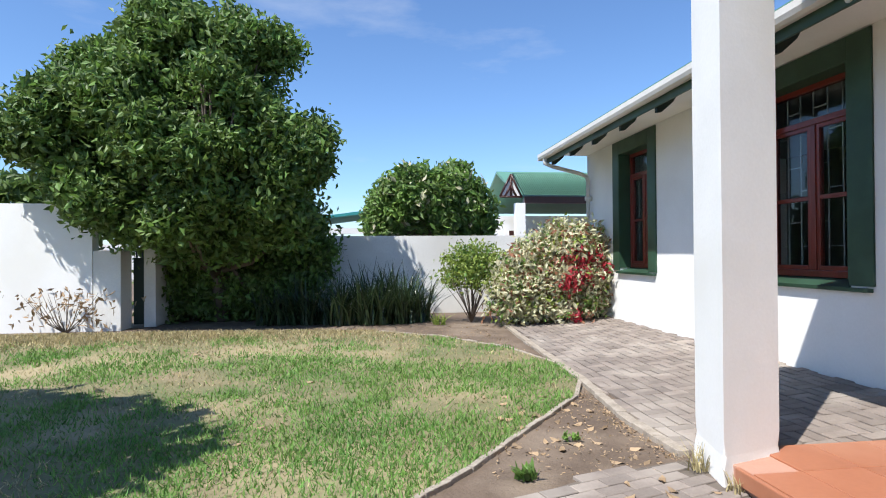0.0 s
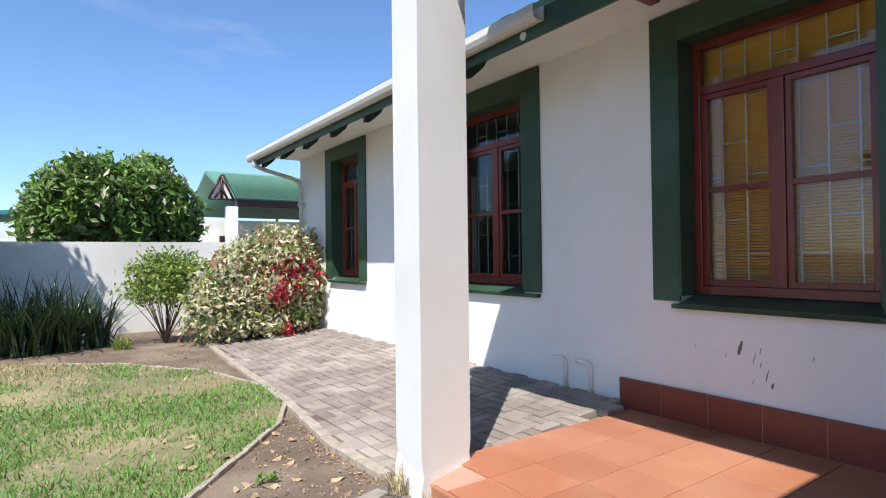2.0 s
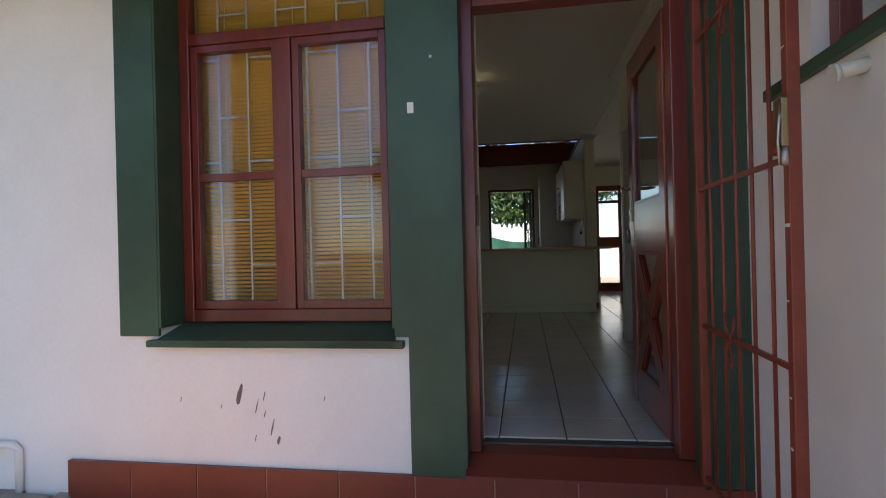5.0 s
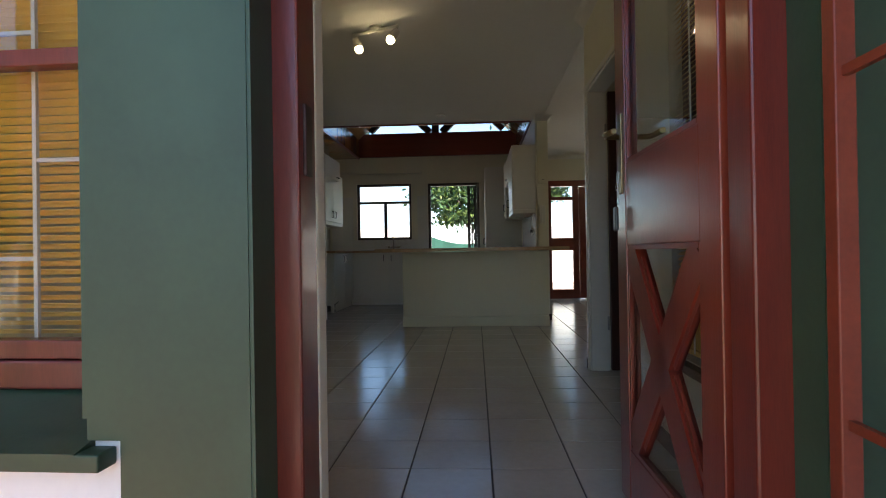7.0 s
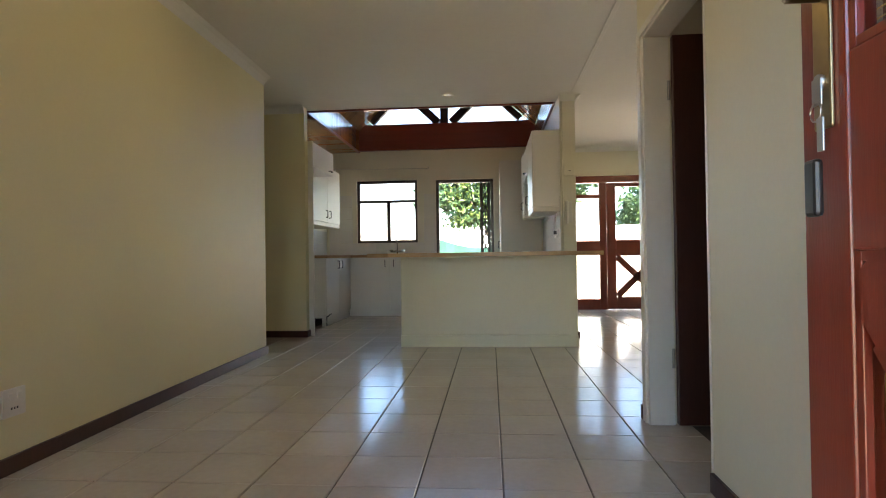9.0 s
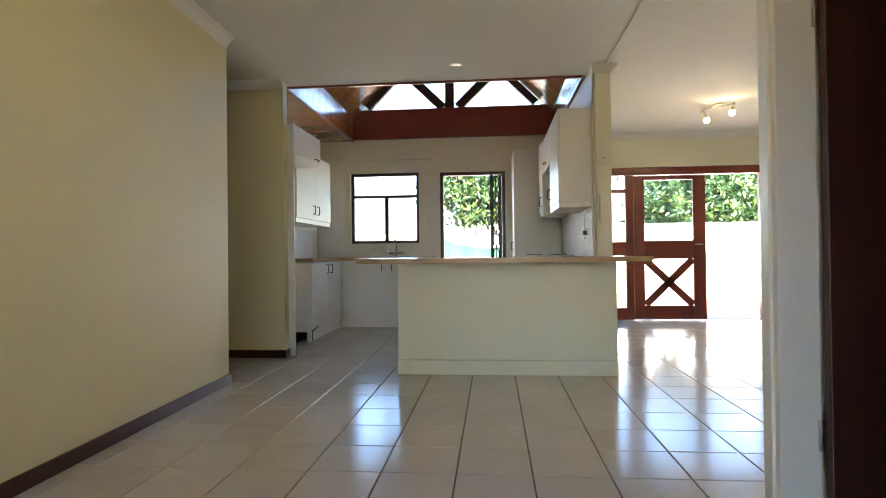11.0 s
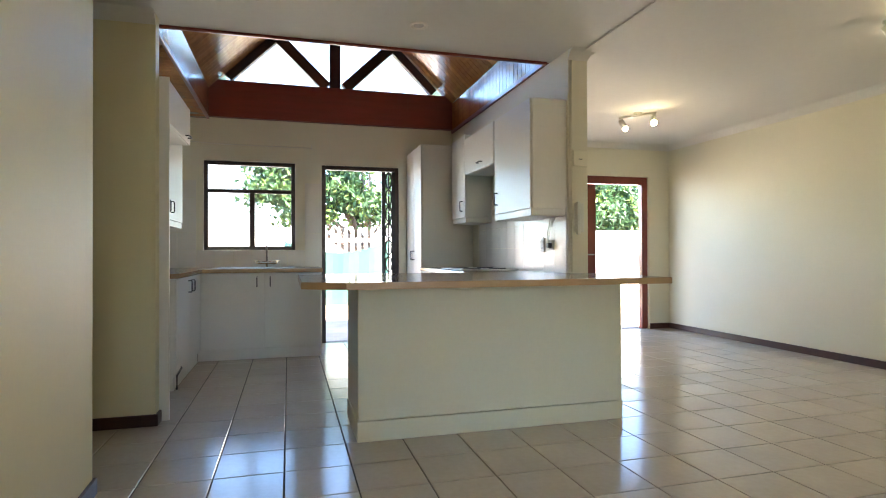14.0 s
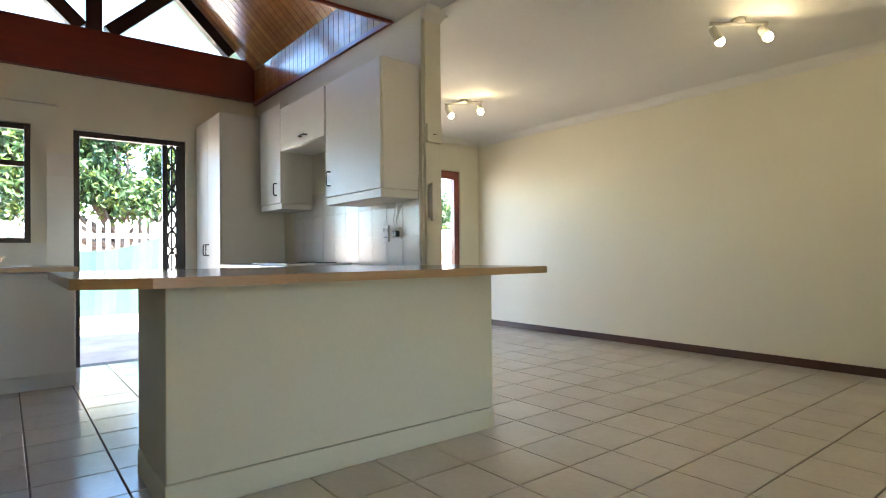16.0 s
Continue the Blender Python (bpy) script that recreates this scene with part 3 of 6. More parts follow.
for k in range(9):
    z, q = 0.15 + 0.21 * k + rc.uniform(-0.05, 0.05), rc.uniform(0.004, 0.009)
    part("paint_chip", B(3.402 + rc.uniform(0, 0.02), 3.408 + rc.uniform(0.02, 0.026), gy + 0.0168, gy + 0.0176, z, z + q), WHITE_OUT, gate, "chip of bare pale primer")
lock = part("lock_case", B(3.395, 3.445, gy + 0.017, gy + 0.036, 1.19, 1.32, bevel=0.004), BRASS, gate, "weathered brass slam lock")
part("bolt", T([(3.40, gy + 0.027, 1.14), (3.40, gy + 0.027, 1.19)], 0.010, 8), STEEL, lock)
part("chain", T([(3.39, gy + 0.04, 1.30), (3.37, gy + 0.05, 1.26), (3.385, gy + 0.05, 1.20), (3.372, gy + 0.05, 1.14)], 0.004, 6), STEEL, lock)
part("lock_box", B(3.455, 3.50, gy - 0.015, gy + 0.03, 1.18, 1.30, bevel=0.003), REDGATE, gate)

# ---- eaves, gutter, porch roof, pillar ----
solid("roof", boxes((3.50, W1, 2.0, 10.42, 2.70, 2.76)), ROOFGREEN, "green sheet roof over the front rooms", "roof")
solid("roof_upper", prism([(3.47, 2.70), (3.47, 2.76), (9.0, 5.2), (13.0, 4.4), (13.0, 4.3), (9.0, 5.1)], "y", 3.65, 10.45), ROOFGREEN, "pitched green sheet roof", "roof")
solid("porch_roof", boxes((2.28, W1, 0.30, 3.63, 2.96, 3.04), (1.0, W1, -3.4, 0.301, 2.701, 3.04)), DIMMED, "boarded underside of the porch roof", "roof")
gut = thing("gutter", (3.42, 7.0, 2.6), "pale grey eaves gutter with brackets along the roof edge", "gutter")
prof = [(3.39, 2.70), (3.385, 2.64), (3.40, 2.60), (3.44, 2.585), (3.49, 2.59), (3.505, 2.60), (3.505, 2.705), (3.495, 2.705), (3.495, 2.61), (3.44, 2.60), (3.41, 2.61), (3.398, 2.64), (3.40, 2.70)]
part("channel", prism(prof, "y", 3.3, 10.40), GUTTER, gut)
part("end_cap", B(3.387, 3.506, 10.40, 10.41, 2.585, 2.705), GUTTER, gut)
part("downpipe", T([(3.45, 10.15, 2.60), (3.45, 10.15, 2.50), (3.6, 10.15, 2.44), (4.12, 10.15, 2.32), (4.26, 10.15, 2.26), (4.28, 10.15, 2.16), (4.28, 10.15, -0.25)], 0.037, 12), GUTTER, gut)
part("pipe_strap", T([(4.23, 10.15, 1.85), (4.345, 10.15, 1.85)], 0.045, 12), GUTTER, gut)
solid("fascia", boxes((3.507, 3.535, 2.0, 10.36, 2.51, 2.70), bevel=0.003), GREEN, "dark green fascia board behind the gutter", "fascia")
for y in [4.3 + 0.95 * k for k in range(7)]:
    r = thing("rafter", (3.9, y, 2.6), "dark green rafter end under the eaves", "rafter", "rafters")
    part("rafter_body", prism([(3.536, 2.45), (3.536, 2.69), (3.80, 2.69), (3.74, 2.58), (3.60, 2.46)], "y", y - 0.025, y + 0.025), GREENDARK, r)
solid("eave_lining", boxes((3.536, W0, 2.0, 10.36, 2.692, 2.699)), WHITE_OUT, "white painted underside of the eaves", "eaves")
lamp_disc = thing("eave_button", (3.50, 3.52, 2.56), "round pale cover plate on the fascia", "cover plate")
part("disc", T([(3.506, 3.52, 2.555), (3.496, 3.52, 2.555)], 0.032, 16), PLASTIC, lamp_disc)
beam = thing("porch_beam", (3.0, 2.4, 2.5), "red-brown porch roof beam", "beam")
part("beam_body", B(3.38, 3.56, 2.40, 2.47, 2.40, 2.62, bevel=0.004), RED, beam)

bm = bmesh.new()
N = 40
rings = []
for k in range(N + 1):
    z = -0.47 + k * (2.96 + 0.47) / N
    flare = 0.012 * max(0, 1 - k / 2)
    rings.append([bm.verts.new((x, y, z)) for x, y in ((2.20 - flare, 2.99 - flare), (2.635 + flare, 3.12 - flare), (2.735 + flare, 3.55 + flare), (2.30 - flare, 3.43 + flare))])
for r0, r1 in zip(rings, rings[1:]):
    for k in range(4):
        bm.faces.new((r0[k], r0[(k + 1) % 4], r1[(k + 1) % 4], r1[k]))
bm.faces.new(rings[0][::-1]); bm.faces.new(rings[-1])
up = [e for e in bm.edges if abs(e.verts[0].co.z - e.verts[1].co.z) > 0.01]
bmesh.ops.bevel(bm, geom=up, offset=0.025, segments=3, affect="EDGES", profile=0.5)
for v in bm.verts:
    q = noise.noise(v.co * 2.5) * 0.004
    v.co.x += q; v.co.y += q
solid("porch_pillar", bm, WHITE_OUT, "square white plastered porch pillar with a scuffed foot", "pillar", kind="")

# porch slab and red skirting
porch = solid("porch_slab", boxes((2.262, W0 + 0.01, -0.01, 3.20, -0.50, PORCH - 0.012), bevel=0.004), GROUT_RED, "raised porch slab under red tiles", "porch")
solid("skirting_backing", boxes((W0 - 0.024, W0 - 0.0005, 0.02, 3.318, PORCH - 0.03, -0.103)), GROUT_RED, "pinkish grout behind the skirting tiles", "skirting")
skirt = thing("porch_skirting", (W0 - 0.01, 2.0, PORCH), "dark red tiled skirting step along the porch wall", "skirting")
y = 3.32
k = 0
while y > 0.1:
    y2 = max(y - 0.368, 0.02)
    part("tile", B(W0 - 0.030, W0 - 0.001, y2 + 0.003, y - 0.003, PORCH - 0.03 if y < 3.2 else PORCH - 0.02, -0.10, bevel=0.003), TILE_SKIRT, skirt)
    y = y2 - 0.0
    k += 1
    if k > 12:
        break

# pipes at the foot of the wall
for y in (3.62, 3.90):
    pt = thing("drain_pipe", (W0 - 0.04, y, -0.28), "short white painted pipe elbow at the foot of the wall", "pipe", "drain pipes")
    part("elbow", T([(W0 - 0.02, y + 0.15, -0.035), (W0 - 0.02, y + 0.03, -0.035), (W0 - 0.02, y, -0.06), (W0 - 0.02, y, -0.30)], 0.020, 10), WHITE_OUT, pt)
# scuffs on the wall
random.seed(4)
for (y, z, h, w) in ((2.06, 0.26, 0.13, 0.035), (1.93, 0.25, 0.06, 0.008), (1.97, 0.2, 0.1, 0.006), (1.89, 0.1, 0.11, 0.008), (1.86, 0.03, 0.05, 0.02), (1.98, 0.04, 0.05, 0.006), (1.62, 0.24, 0.035, 0.006), (2.16, 0.19, 0.03, 0.006), (1.93, 0.16, 0.05, 0.006), (2.38, 0.22, 0.03, 0.004)):
    y += 0.30
    poly = []
    for k in range(9):
        a = 2 * math.pi * k / 9
        r = random.uniform(0.6, 1.0)
        poly.append((y + 0.5 * w * r * math.cos(a) - 0.1 * h * math.sin(a), z + 0.5 * h * r * math.sin(a)))
    part("scuff", prism(poly, "x", W0 - 0.0012, W0 + 0.001), SCUFF, wall_front, "dark scuff mark")
for (y, z, w, h) in ((1.46, 1.60, 0.03, 0.05), (1.36, 1.83, 0.012, 0.012)):
    part("chip", B(W0 - 0.0235, W0 - 0.02, y - w / 2, y + w / 2, z - h / 2, z + h / 2, bevel=0.001), WHITE_OUT, post, "chip showing pale plaster")

# ---- garden walls ----
wall("garden_wall_back", "y", 12.3, 12.52, -3.9, 8.5, -0.6, 1.23, [], WHITE_OLD, "weathered white garden wall with grey stains")
wall("garden_wall_left", "y", 10.4, 10.62, -16, -4.55, -0.6, 1.74, [], WHITE_OUT, "tall white garden wall beside the gate")
solid("gate_pier", B(-4.55, -4.09, 10.41, 10.85, -0.6, 0.93, bevel=0.01), WHITE_OLD, "grey-white plastered gate pier", "pier")
wall("garden_wall_return", "x", -3.9, -3.7, 10.9, 12.3, -0.6, 1.23, [], WHITE_OLD, "weathered return of the garden wall")
gg = thing("garden_gate", (-4.0, 11.0, -0.45), "dark steel garden gate behind the tree", "gate")
for k in range(6):
    part("bar", T([(-4.07 + 0.03 * k, 11.0 + 0.2 * k, -0.42), (-4.07 + 0.03 * k, 11.0 + 0.2 * k, 1.2)], 0.012, 6), BLACK, gg)
for z in (-0.2, 0.45, 1.1):
    part("rail", T([(-4.08, 10.95, z), (-3.91, 12.1, z)], 0.014, 6), BLACK, gg)

part("panel", B(-4.088, -3.902, 10.92, 10.95, -0.42, 0.8), GREENDARK, gg, "dark solid lower panel")

# ---- distance: neighbour's house, shade roof ----
nb = thing("neighbour_house", (7.5, 24, GROUND), "white neighbouring house with a green sheet roof and timbered gable", "house")
part("wall", boxes((5.6, 13, 26, 30, -0.5, 2.6)), WHITE_OUT, nb)
part("wall", boxes((5.55, 5.75, 22.3, 26, -0.5, 2.0)), WHITE_OUT, nb)
part("roof", prism([(22.0, 3.02), (22.0, 3.12), (26.2, 4.75), (30.4, 3.12), (30.4, 3.02), (26.2, 4.62)], "x", 6.1, 14), ROOFGREEN, nb, "green corrugated roof")
part("gable_roof", prism([(5.77, 4.02), (9.6, 4.02), (9.6, 3.15), (6.25, 3.15)], "y", 21.7, 21.9), ROOFGREEN, nb, "green corrugated roof slope")
for k in range(40):
    x = 6.3 + k * 0.083
    part("rib", T([(x - 0.44, 21.68, 3.99), (x, 21.68, 3.17)], 0.013, 5), ROOFGREEN, nb)
part("gable", prism([(5.30, 3.10), (5.76, 4.0), (6.20, 3.10)], "y", 22.0, 22.05), WHITE_OUT, nb)
for a, b in (((5.30, 3.1), (5.76, 4.0)), ((5.76, 4.0), (6.2, 3.1)), ((5.5, 3.1), (5.78, 3.6)), ((5.98, 3.1), (5.74, 3.6)), ((5.76, 3.1), (5.76, 3.95)), ((5.3, 3.1), (6.2, 3.1))):
    part("timber", T([(a[0], 21.97, a[1]), (b[0], 21.97, b[1])], 0.045, 6), BROWN, nb)
part("post", B(5.95, 6.33, 21.9, 22.3, -0.5, 2.85), WHITE_OUT, nb)
part("beam", B(6.3, 9.6, 21.9, 22.2, 2.85, 3.12), BROWN, nb)
part("window", B(6.5, 7.4, 25.9, 26.0, 1.2, 1.9), BROWN, nb)
sh = thing("shade_roof", (-0.8, 23, GROUND), "teal shade-cloth carport roof beyond the wall", "carport")
part("cloth", prism([(-4.5, 1.85), (-4.5, 1.95), (0.6, 2.62), (3.5, 2.4), (3.5, 2.3), (0.6, 2.5)], "y", 22, 26), TEAL, sh)
part("fascia", B(-4.5, 2.0, 21.9, 22.0, 1.62, 1.84), WHITE_OLD, sh)
for x in (-4.2, -1.0, 1.9):
    part("post", B(x, x + 0.1, 22.05, 22.15, -0.5, 1.9), STEEL, sh)
wall("garden_wall_far", "y", 30, 30.3, -40, 40, -0.6, 1.4, [], WHITE_OLD, "distant white boundary wall")

# ---- interior shell ----
SITE = Matrix()
W1 = 4.17                      # inner face of the front wall, seen from the rooms
floor = solid("floor", boxes((4.15, BACK2, -3.13, 3.4, -0.3, -0.008), (4.5, BACK2, 3.4, 10.0, -0.3, -0.008)), GROUT, "dark grout bed under the floor tiles", "floor")
solid("ceiling", boxes((W1, 10.40, -3.1, 6.2, CEILING, CEILING + 0.1), (10.40, BACK2, -3.1, 0.28, CEILING, CEILING + 0.1), (10.40, BACK2, 3.9, 6.2, CEILING, CEILING + 0.1), (W1, BACK2, 6.2, 10.1, CEILING, CEILING + 0.1)), CEIL, "off-white plastered ceiling", "ceiling")
SKEW = Matrix.Translation((9.16, 3.17, 0)) @ pose(0, 0, 0, 0, 0, 1.5) @ Matrix.Translation((-9.16, -3.17, 0))
SITE = SKEW
wall("wall_left", "y", 3.17, 3.35, W1 - 0.1, 9.16, -0.05, CEILING, [], CREAM, "cream painted wall of the living room")
solid("baseboard", boxes((W1, 9.175, 3.153, 3.17, 0, 0.075), bevel=0.004), BROWN, "dark brown timber skirting board", "skirting board")
SITE = Matrix()
wall("wall_left_return", "x", 9.0, 9.16, 3.35, 6.2, -0.05, CEILING, [], CREAM, "cream painted passage wall")
wall("wall_passage_end", "y", 6.0, 6.2, 9.16, 10.2, -0.05, CEILING, [], CREAM, "cream painted end of the passage")
wall("wall_kitchen_stub", "x", 10.2, 10.30, 3.13, 6.0, -0.05, CEILING, [], CREAM, "cream painted wall end beside the kitchen")
wall("wall_kitchen_left", "y", 3.77, 3.90, 10.30, BACK, -0.05, CEILING + 0.05, [], CREAM_PALE, "pale kitchen side wall")
wall("wall_kitchen_right", "y", 0.12, 0.28, 10.1, BACK, -0.05, CEILING, [], CREAM_PALE, "pale wall between the kitchen and dining room")
KWIN, KDOOR, PATIO = (2.24, 3.26, 1.13, 2.17), (0.98, 1.93, -0.04, 2.16), (-2.64, -0.28, -0.04, 2.16)
wall("wall_back", "x", BACK, BACK2, -3.1, 3.9, -0.05, 2.66, [KWIN, KDOOR, PATIO], CREAM_PALE, "pale cream back wall with window and doors")
wall("wall_dining_right", "y", -3.13, -2.98, 7.1, BACK, -0.05, CEILING, [], CREAM_PALE, "long pale cream dining room wall")
wall("wall_dining_front", "x", 7.07, 7.17, -2.98, 0.10, -0.05, CEILING, [], CREAM_PALE, "cream painted partition behind the entrance room")
wall("wall_entry_right", "y", 0.10, 0.22, W1, 7.17, -0.05, CEILING, [(4.42, 5.36, 0.44, 2.10), (6.22, 7.08, -0.04, 2.07)], CREAM_PALE, "pale wall beside the open front door")
# walls of the unlit rooms, shade put into their colour
wall("wall_room_back", "y", -2.7, -2.55, W1, 7.1, -0.05, CEILING, [], DIMMED, "back wall of the side room, its dimness put into the colour")
wall("wall_room_left", "x", W1 - 0.2, W1, -3.1, 0.1, -0.6, 2.95, [], DIMMED, "side wall of the side room, its dimness put into the colour")
wall("wall_bedroom", "x", 8.0, 8.15, 3.35, 10.1, -0.05, CEILING, [], DIMMED, "inner wall of the front rooms, its dimness put into the colour")

def trim(name, bits, material, label, cat):
    for b in bits:
        solid(name, boxes(b, bevel=0.004), material, label, cat)
h = 0.075
trim("baseboard", [(9.16, 9.176, 3.17, 6.0, 0, h), (10.184, 10.2, 3.115, 6.0, 0, h), (10.184, 10.30, 3.113, 3.13, 0, h), (BACK - 0.016, BACK, -2.98, -2.65, 0, h), (7.186, BACK - 0.016, -2.98, -2.964, 0, h),
      (W1, 6.22, 0.22, 0.236, 0, h), (7.14, 7.186, 0.22, 0.236, 0, h), (7.17, 7.186, -2.96, 0.22, 0, h), (10.084, 10.1, 0.10, 0.255, 0, h)], BROWN, "dark brown timber skirting board", "skirting board")
def cornice(a0, a1, side, at, axis):
    s = 0.075
    pts = [(at, CEILING), (at + side * s, CEILING), (at + side * s * 0.55, CEILING - s * 0.28), (at + side * s * 0.25, CEILING - s * 0.62), (at, CEILING - s)]
    solid("cornice", prism(pts, axis, a0, a1), CEIL, "off-white coved plaster cornice", "cornice")
SITE = SKEW
cornice(W1, 9.16, -1, 3.17, "x")
SITE = Matrix()
cornice(7.17, BACK, 1, -2.98, "x"); cornice(W1, 7.17, 1, 0.22, "x")
cornice(-2.98, 0.12, -1, BACK, "y"); cornice(3.13, 6.0, -1, 10.2, "y"); cornice(0.12, 0.28, -1, 10.1, "y"); cornice(10.1, BACK, -1, 0.12, "x"); cornice(3.35, 6.0, 1, 9.16, "y")
solid("ceiling_ridge", boxes((7.25, 10.1, 0.13, 0.17, CEILING - 0.012, CEILING), bevel=0.005), CEIL, "plastered seam across the ceiling", "ceiling seam")

# window behind the open front door, with its blind
we = tagged(thing("window_entry", (4.89, 0.13, 0.44), "brown timber window with a lowered blind behind the open front door", "window"), kind="structure")
for b in ((4.421, 4.47, 0.441, 2.099), (5.31, 5.359, 0.441, 2.099), (4.47, 5.31, 0.441, 0.49), (4.47, 5.31, 2.05, 2.099)):
    part("window_frame", B(b[0], b[1], 0.105, 0.165, b[2], b[3], bevel=0.003), RED, we)
part("window_sill", B(4.40, 5.385, 0.166, 0.262, 0.40, 0.436, bevel=0.004), BROWN, we)
g = part("pane", B(4.47, 5.31, 0.130, 0.134, 0.49, 2.05), GLASS, we); g.visible_shadow = False
eb = thing("venetian_blind", (4.89, 0.20, 2.06), "beige venetian blind lowered behind the front door", "blind")
part("head_rail", B(4.44, 5.34, 0.175, 0.215, 2.055, 2.092, bevel=0.003), BLIND, eb)
slat_me = mesh_of(prism([(0.184, 0.006), (0.185, 0.0075), (0.195, 0.002), (0.205, -0.007), (0.206, -0.0085), (0.195, 0.0005)], "x", 4.44, 5.34), "slat", BLIND)
for k in range(72):
    part("slat", slat_me, BLIND, eb).matrix_basis = Matrix.Translation((0, 0, 0.50 + 0.0215 * k))
part("bottom_rail", B(4.44, 5.34, 0.185, 0.205, 0.462, 0.482, bevel=0.003), BLIND, eb)
for x in (4.62, 5.16):
    part("ladder_tape", B(x - 0.008, x + 0.008, 0.2075, 0.2085, 0.47, 2.056), PLASTIC, eb, "pale ladder tape")
part("pull_cord", T([(5.05, 0.214, 2.05), (5.052, 0.222, 1.2), (5.05, 0.22, 0.62)], 0.002, 6), PLASTIC, eb)

# side doorway with its brown door
sd = tagged(thing("door_2", (6.7, 0.13, 0), "white painted door frame with a dark brown door standing open inside", "door"), kind="structure")
for b in ((7.045, 7.079, 0.095, 0.225), (6.221, 6.236, 0.095, 0.224)):
    part("jamb", B(*b, 0, 2.035, bevel=0.003), CAB, sd)
for b in ((7.079, 7.135),):
    part("architrave", B(*b, 0.2205, 0.236, 0, 2.09, bevel=0.003), CAB, sd)
part("head", B(6.236, 7.045, 0.095, 0.225, 2.035, 2.069, bevel=0.003), CAB, sd)
part("architrave", B(6.221, 7.079, 0.2205, 0.236, 2.05, 2.09, bevel=0.003), CAB, sd)
lf = part("door_leaf", B(6.995, 7.035, -0.70, 0.09, 0.015, 2.025, bevel=0.003), BROWN, sd, "dark brown door leaf")
part("hinge", T([(7.04, 0.1, 0.3), (7.04, 0.1, 0.4)], 0.008, 8), STEEL, lf)
part("hinge", T([(7.04, 0.1, 1.7), (7.04, 0.1, 1.8)], 0.008, 8), STEEL, lf)

# ---- lantern over the kitchen ----
RIDGE, EAVE, YM = 4.42, 3.0, 1.76
def boards(name, rows, material, label):
    """Grooved boards: rows of four corners, each with a thin joint between."""
    verts, faces = [], []
    for q in rows:
        c, n = len(verts), (Vector(q[1]) - Vector(q[0])).cross(Vector(q[3]) - Vector(q[0])).normalized()
        verts += [tuple(Vector(p)) for p in q] + [tuple(Vector(p) + n * 0.012) for p in q]
        faces += [(c, c + 1, c + 2, c + 3), (c + 7, c + 6, c + 5, c + 4)] + [(c + i, c + 4 + i, c + 4 + (i + 1) % 4, c + (i + 1) % 4) for i in range(4)]
    return raw(name, verts, faces, material, None, label, "structure", "ceiling boards")
bw, gap = 0.09, 0.006
xs = [10.40 + bw * k for k in range(int((BACK - 10.40) / bw) + 1)]
boards("lantern_slope", [[(x, y0, EAVE), (x + bw - gap, y0, EAVE), (x + bw - gap, YM, RIDGE), (x, YM, RIDGE)] for y0 in (0.30, 3.20) for x in xs if x + bw < BACK + 0.02], PINE, "varnished pine boarded slope of the roof lantern")
boards("lantern_side", [[(x, y0, 2.64), (x + bw - gap, y0, 2.64), (x + bw - gap, y0, EAVE), (x, y0, EAVE)] for y0 in (0.295, 3.205) for x in xs if x + bw < BACK + 0.02], PINE, "varnished pine boarded side of the roof lantern")
boards("kitchen_soffit", [[(x, 3.20, 2.645), (x + bw - gap, 3.20, 2.645), (x + bw - gap, 3.77, 2.645), (x, 3.77, 2.645)] for x in xs if x + bw < BACK + 0.02], PINE, "varnished pine boarded soffit over the cupboards")
trim("lantern_moulding", [(10.40, BACK - 0.05, 0.285, 0.31, 2.615, 2.655), (10.40, BACK - 0.05, 3.19, 3.215, 2.625, 2.66), (10.385, 10.41, 0.31, 3.19, 2.60, 2.64)], REDBEAM, "red-brown timber edge moulding of the roof lantern", "moulding")
solid("lantern_shell", boxes((10.40, BACK2, 0.20, 0.27, 2.72, 3.0), (10.40, BACK2, 3.24, 3.3, 2.72, 3.0), (10.30, 10.39, 0.2, 3.3, 2.72, 4.7), (10.39, BACK2, 3.3, 3.9, 2.68, 2.76)), DIMMED, "outer shell of the roof lantern", "roof")
solid("lantern_roof", prism([(0.1, 2.95), (YM, RIDGE + 0.04), (3.4, 2.95), (3.4, 3.05), (YM, RIDGE + 0.14), (0.1, 3.05)], "x", 10.30, BACK2 + 0.3), ROOFGREEN, "green sheet roof of the lantern", "roof")
beamb = thing("lantern_beam", (BACK - 0.03, YM, 2.67), "deep red-stained timber beam under the gable glazing", "beam")
part("beam_body", B(BACK - 0.05, BACK2, 0.28, 3.22, 2.665, 3.09, bevel=0.004), REDBEAM, beamb)
gw = tagged(thing("window_gable", (BACK, YM, 3.09), "triangular gable window divided by dark timber truss members", "window"), kind="structure")
def member(p, q, w, d0=BACK - 0.045, d1=BACK + 0.06):
    d = (Vector(q) - Vector(p)).normalized(); n = Vector((-d.y, d.x)) * w / 2
    return prism([(p[0] + n.x, p[1] + n.y), (q[0] + n.x, q[1] + n.y), (q[0] - n.x, q[1] - n.y), (p[0] - n.x, p[1] - n.y)], "x", d0, d1)
part("post", member((YM + 0.01, 3.09), (YM + 0.01, 4.3), 0.13), BROWN, gw)
part("strut", member((YM + 0.11, 3.10), (2.47, 3.68), 0.125, BACK - 0.04), BROWN, gw)
part("strut", member((YM - 0.11, 3.10), (1.05, 3.68), 0.125, BACK - 0.04), BROWN, gw)
part("rafter", member((2.99, 3.13), (YM, RIDGE - 0.08), 0.10, BACK - 0.03), BROWN, gw)
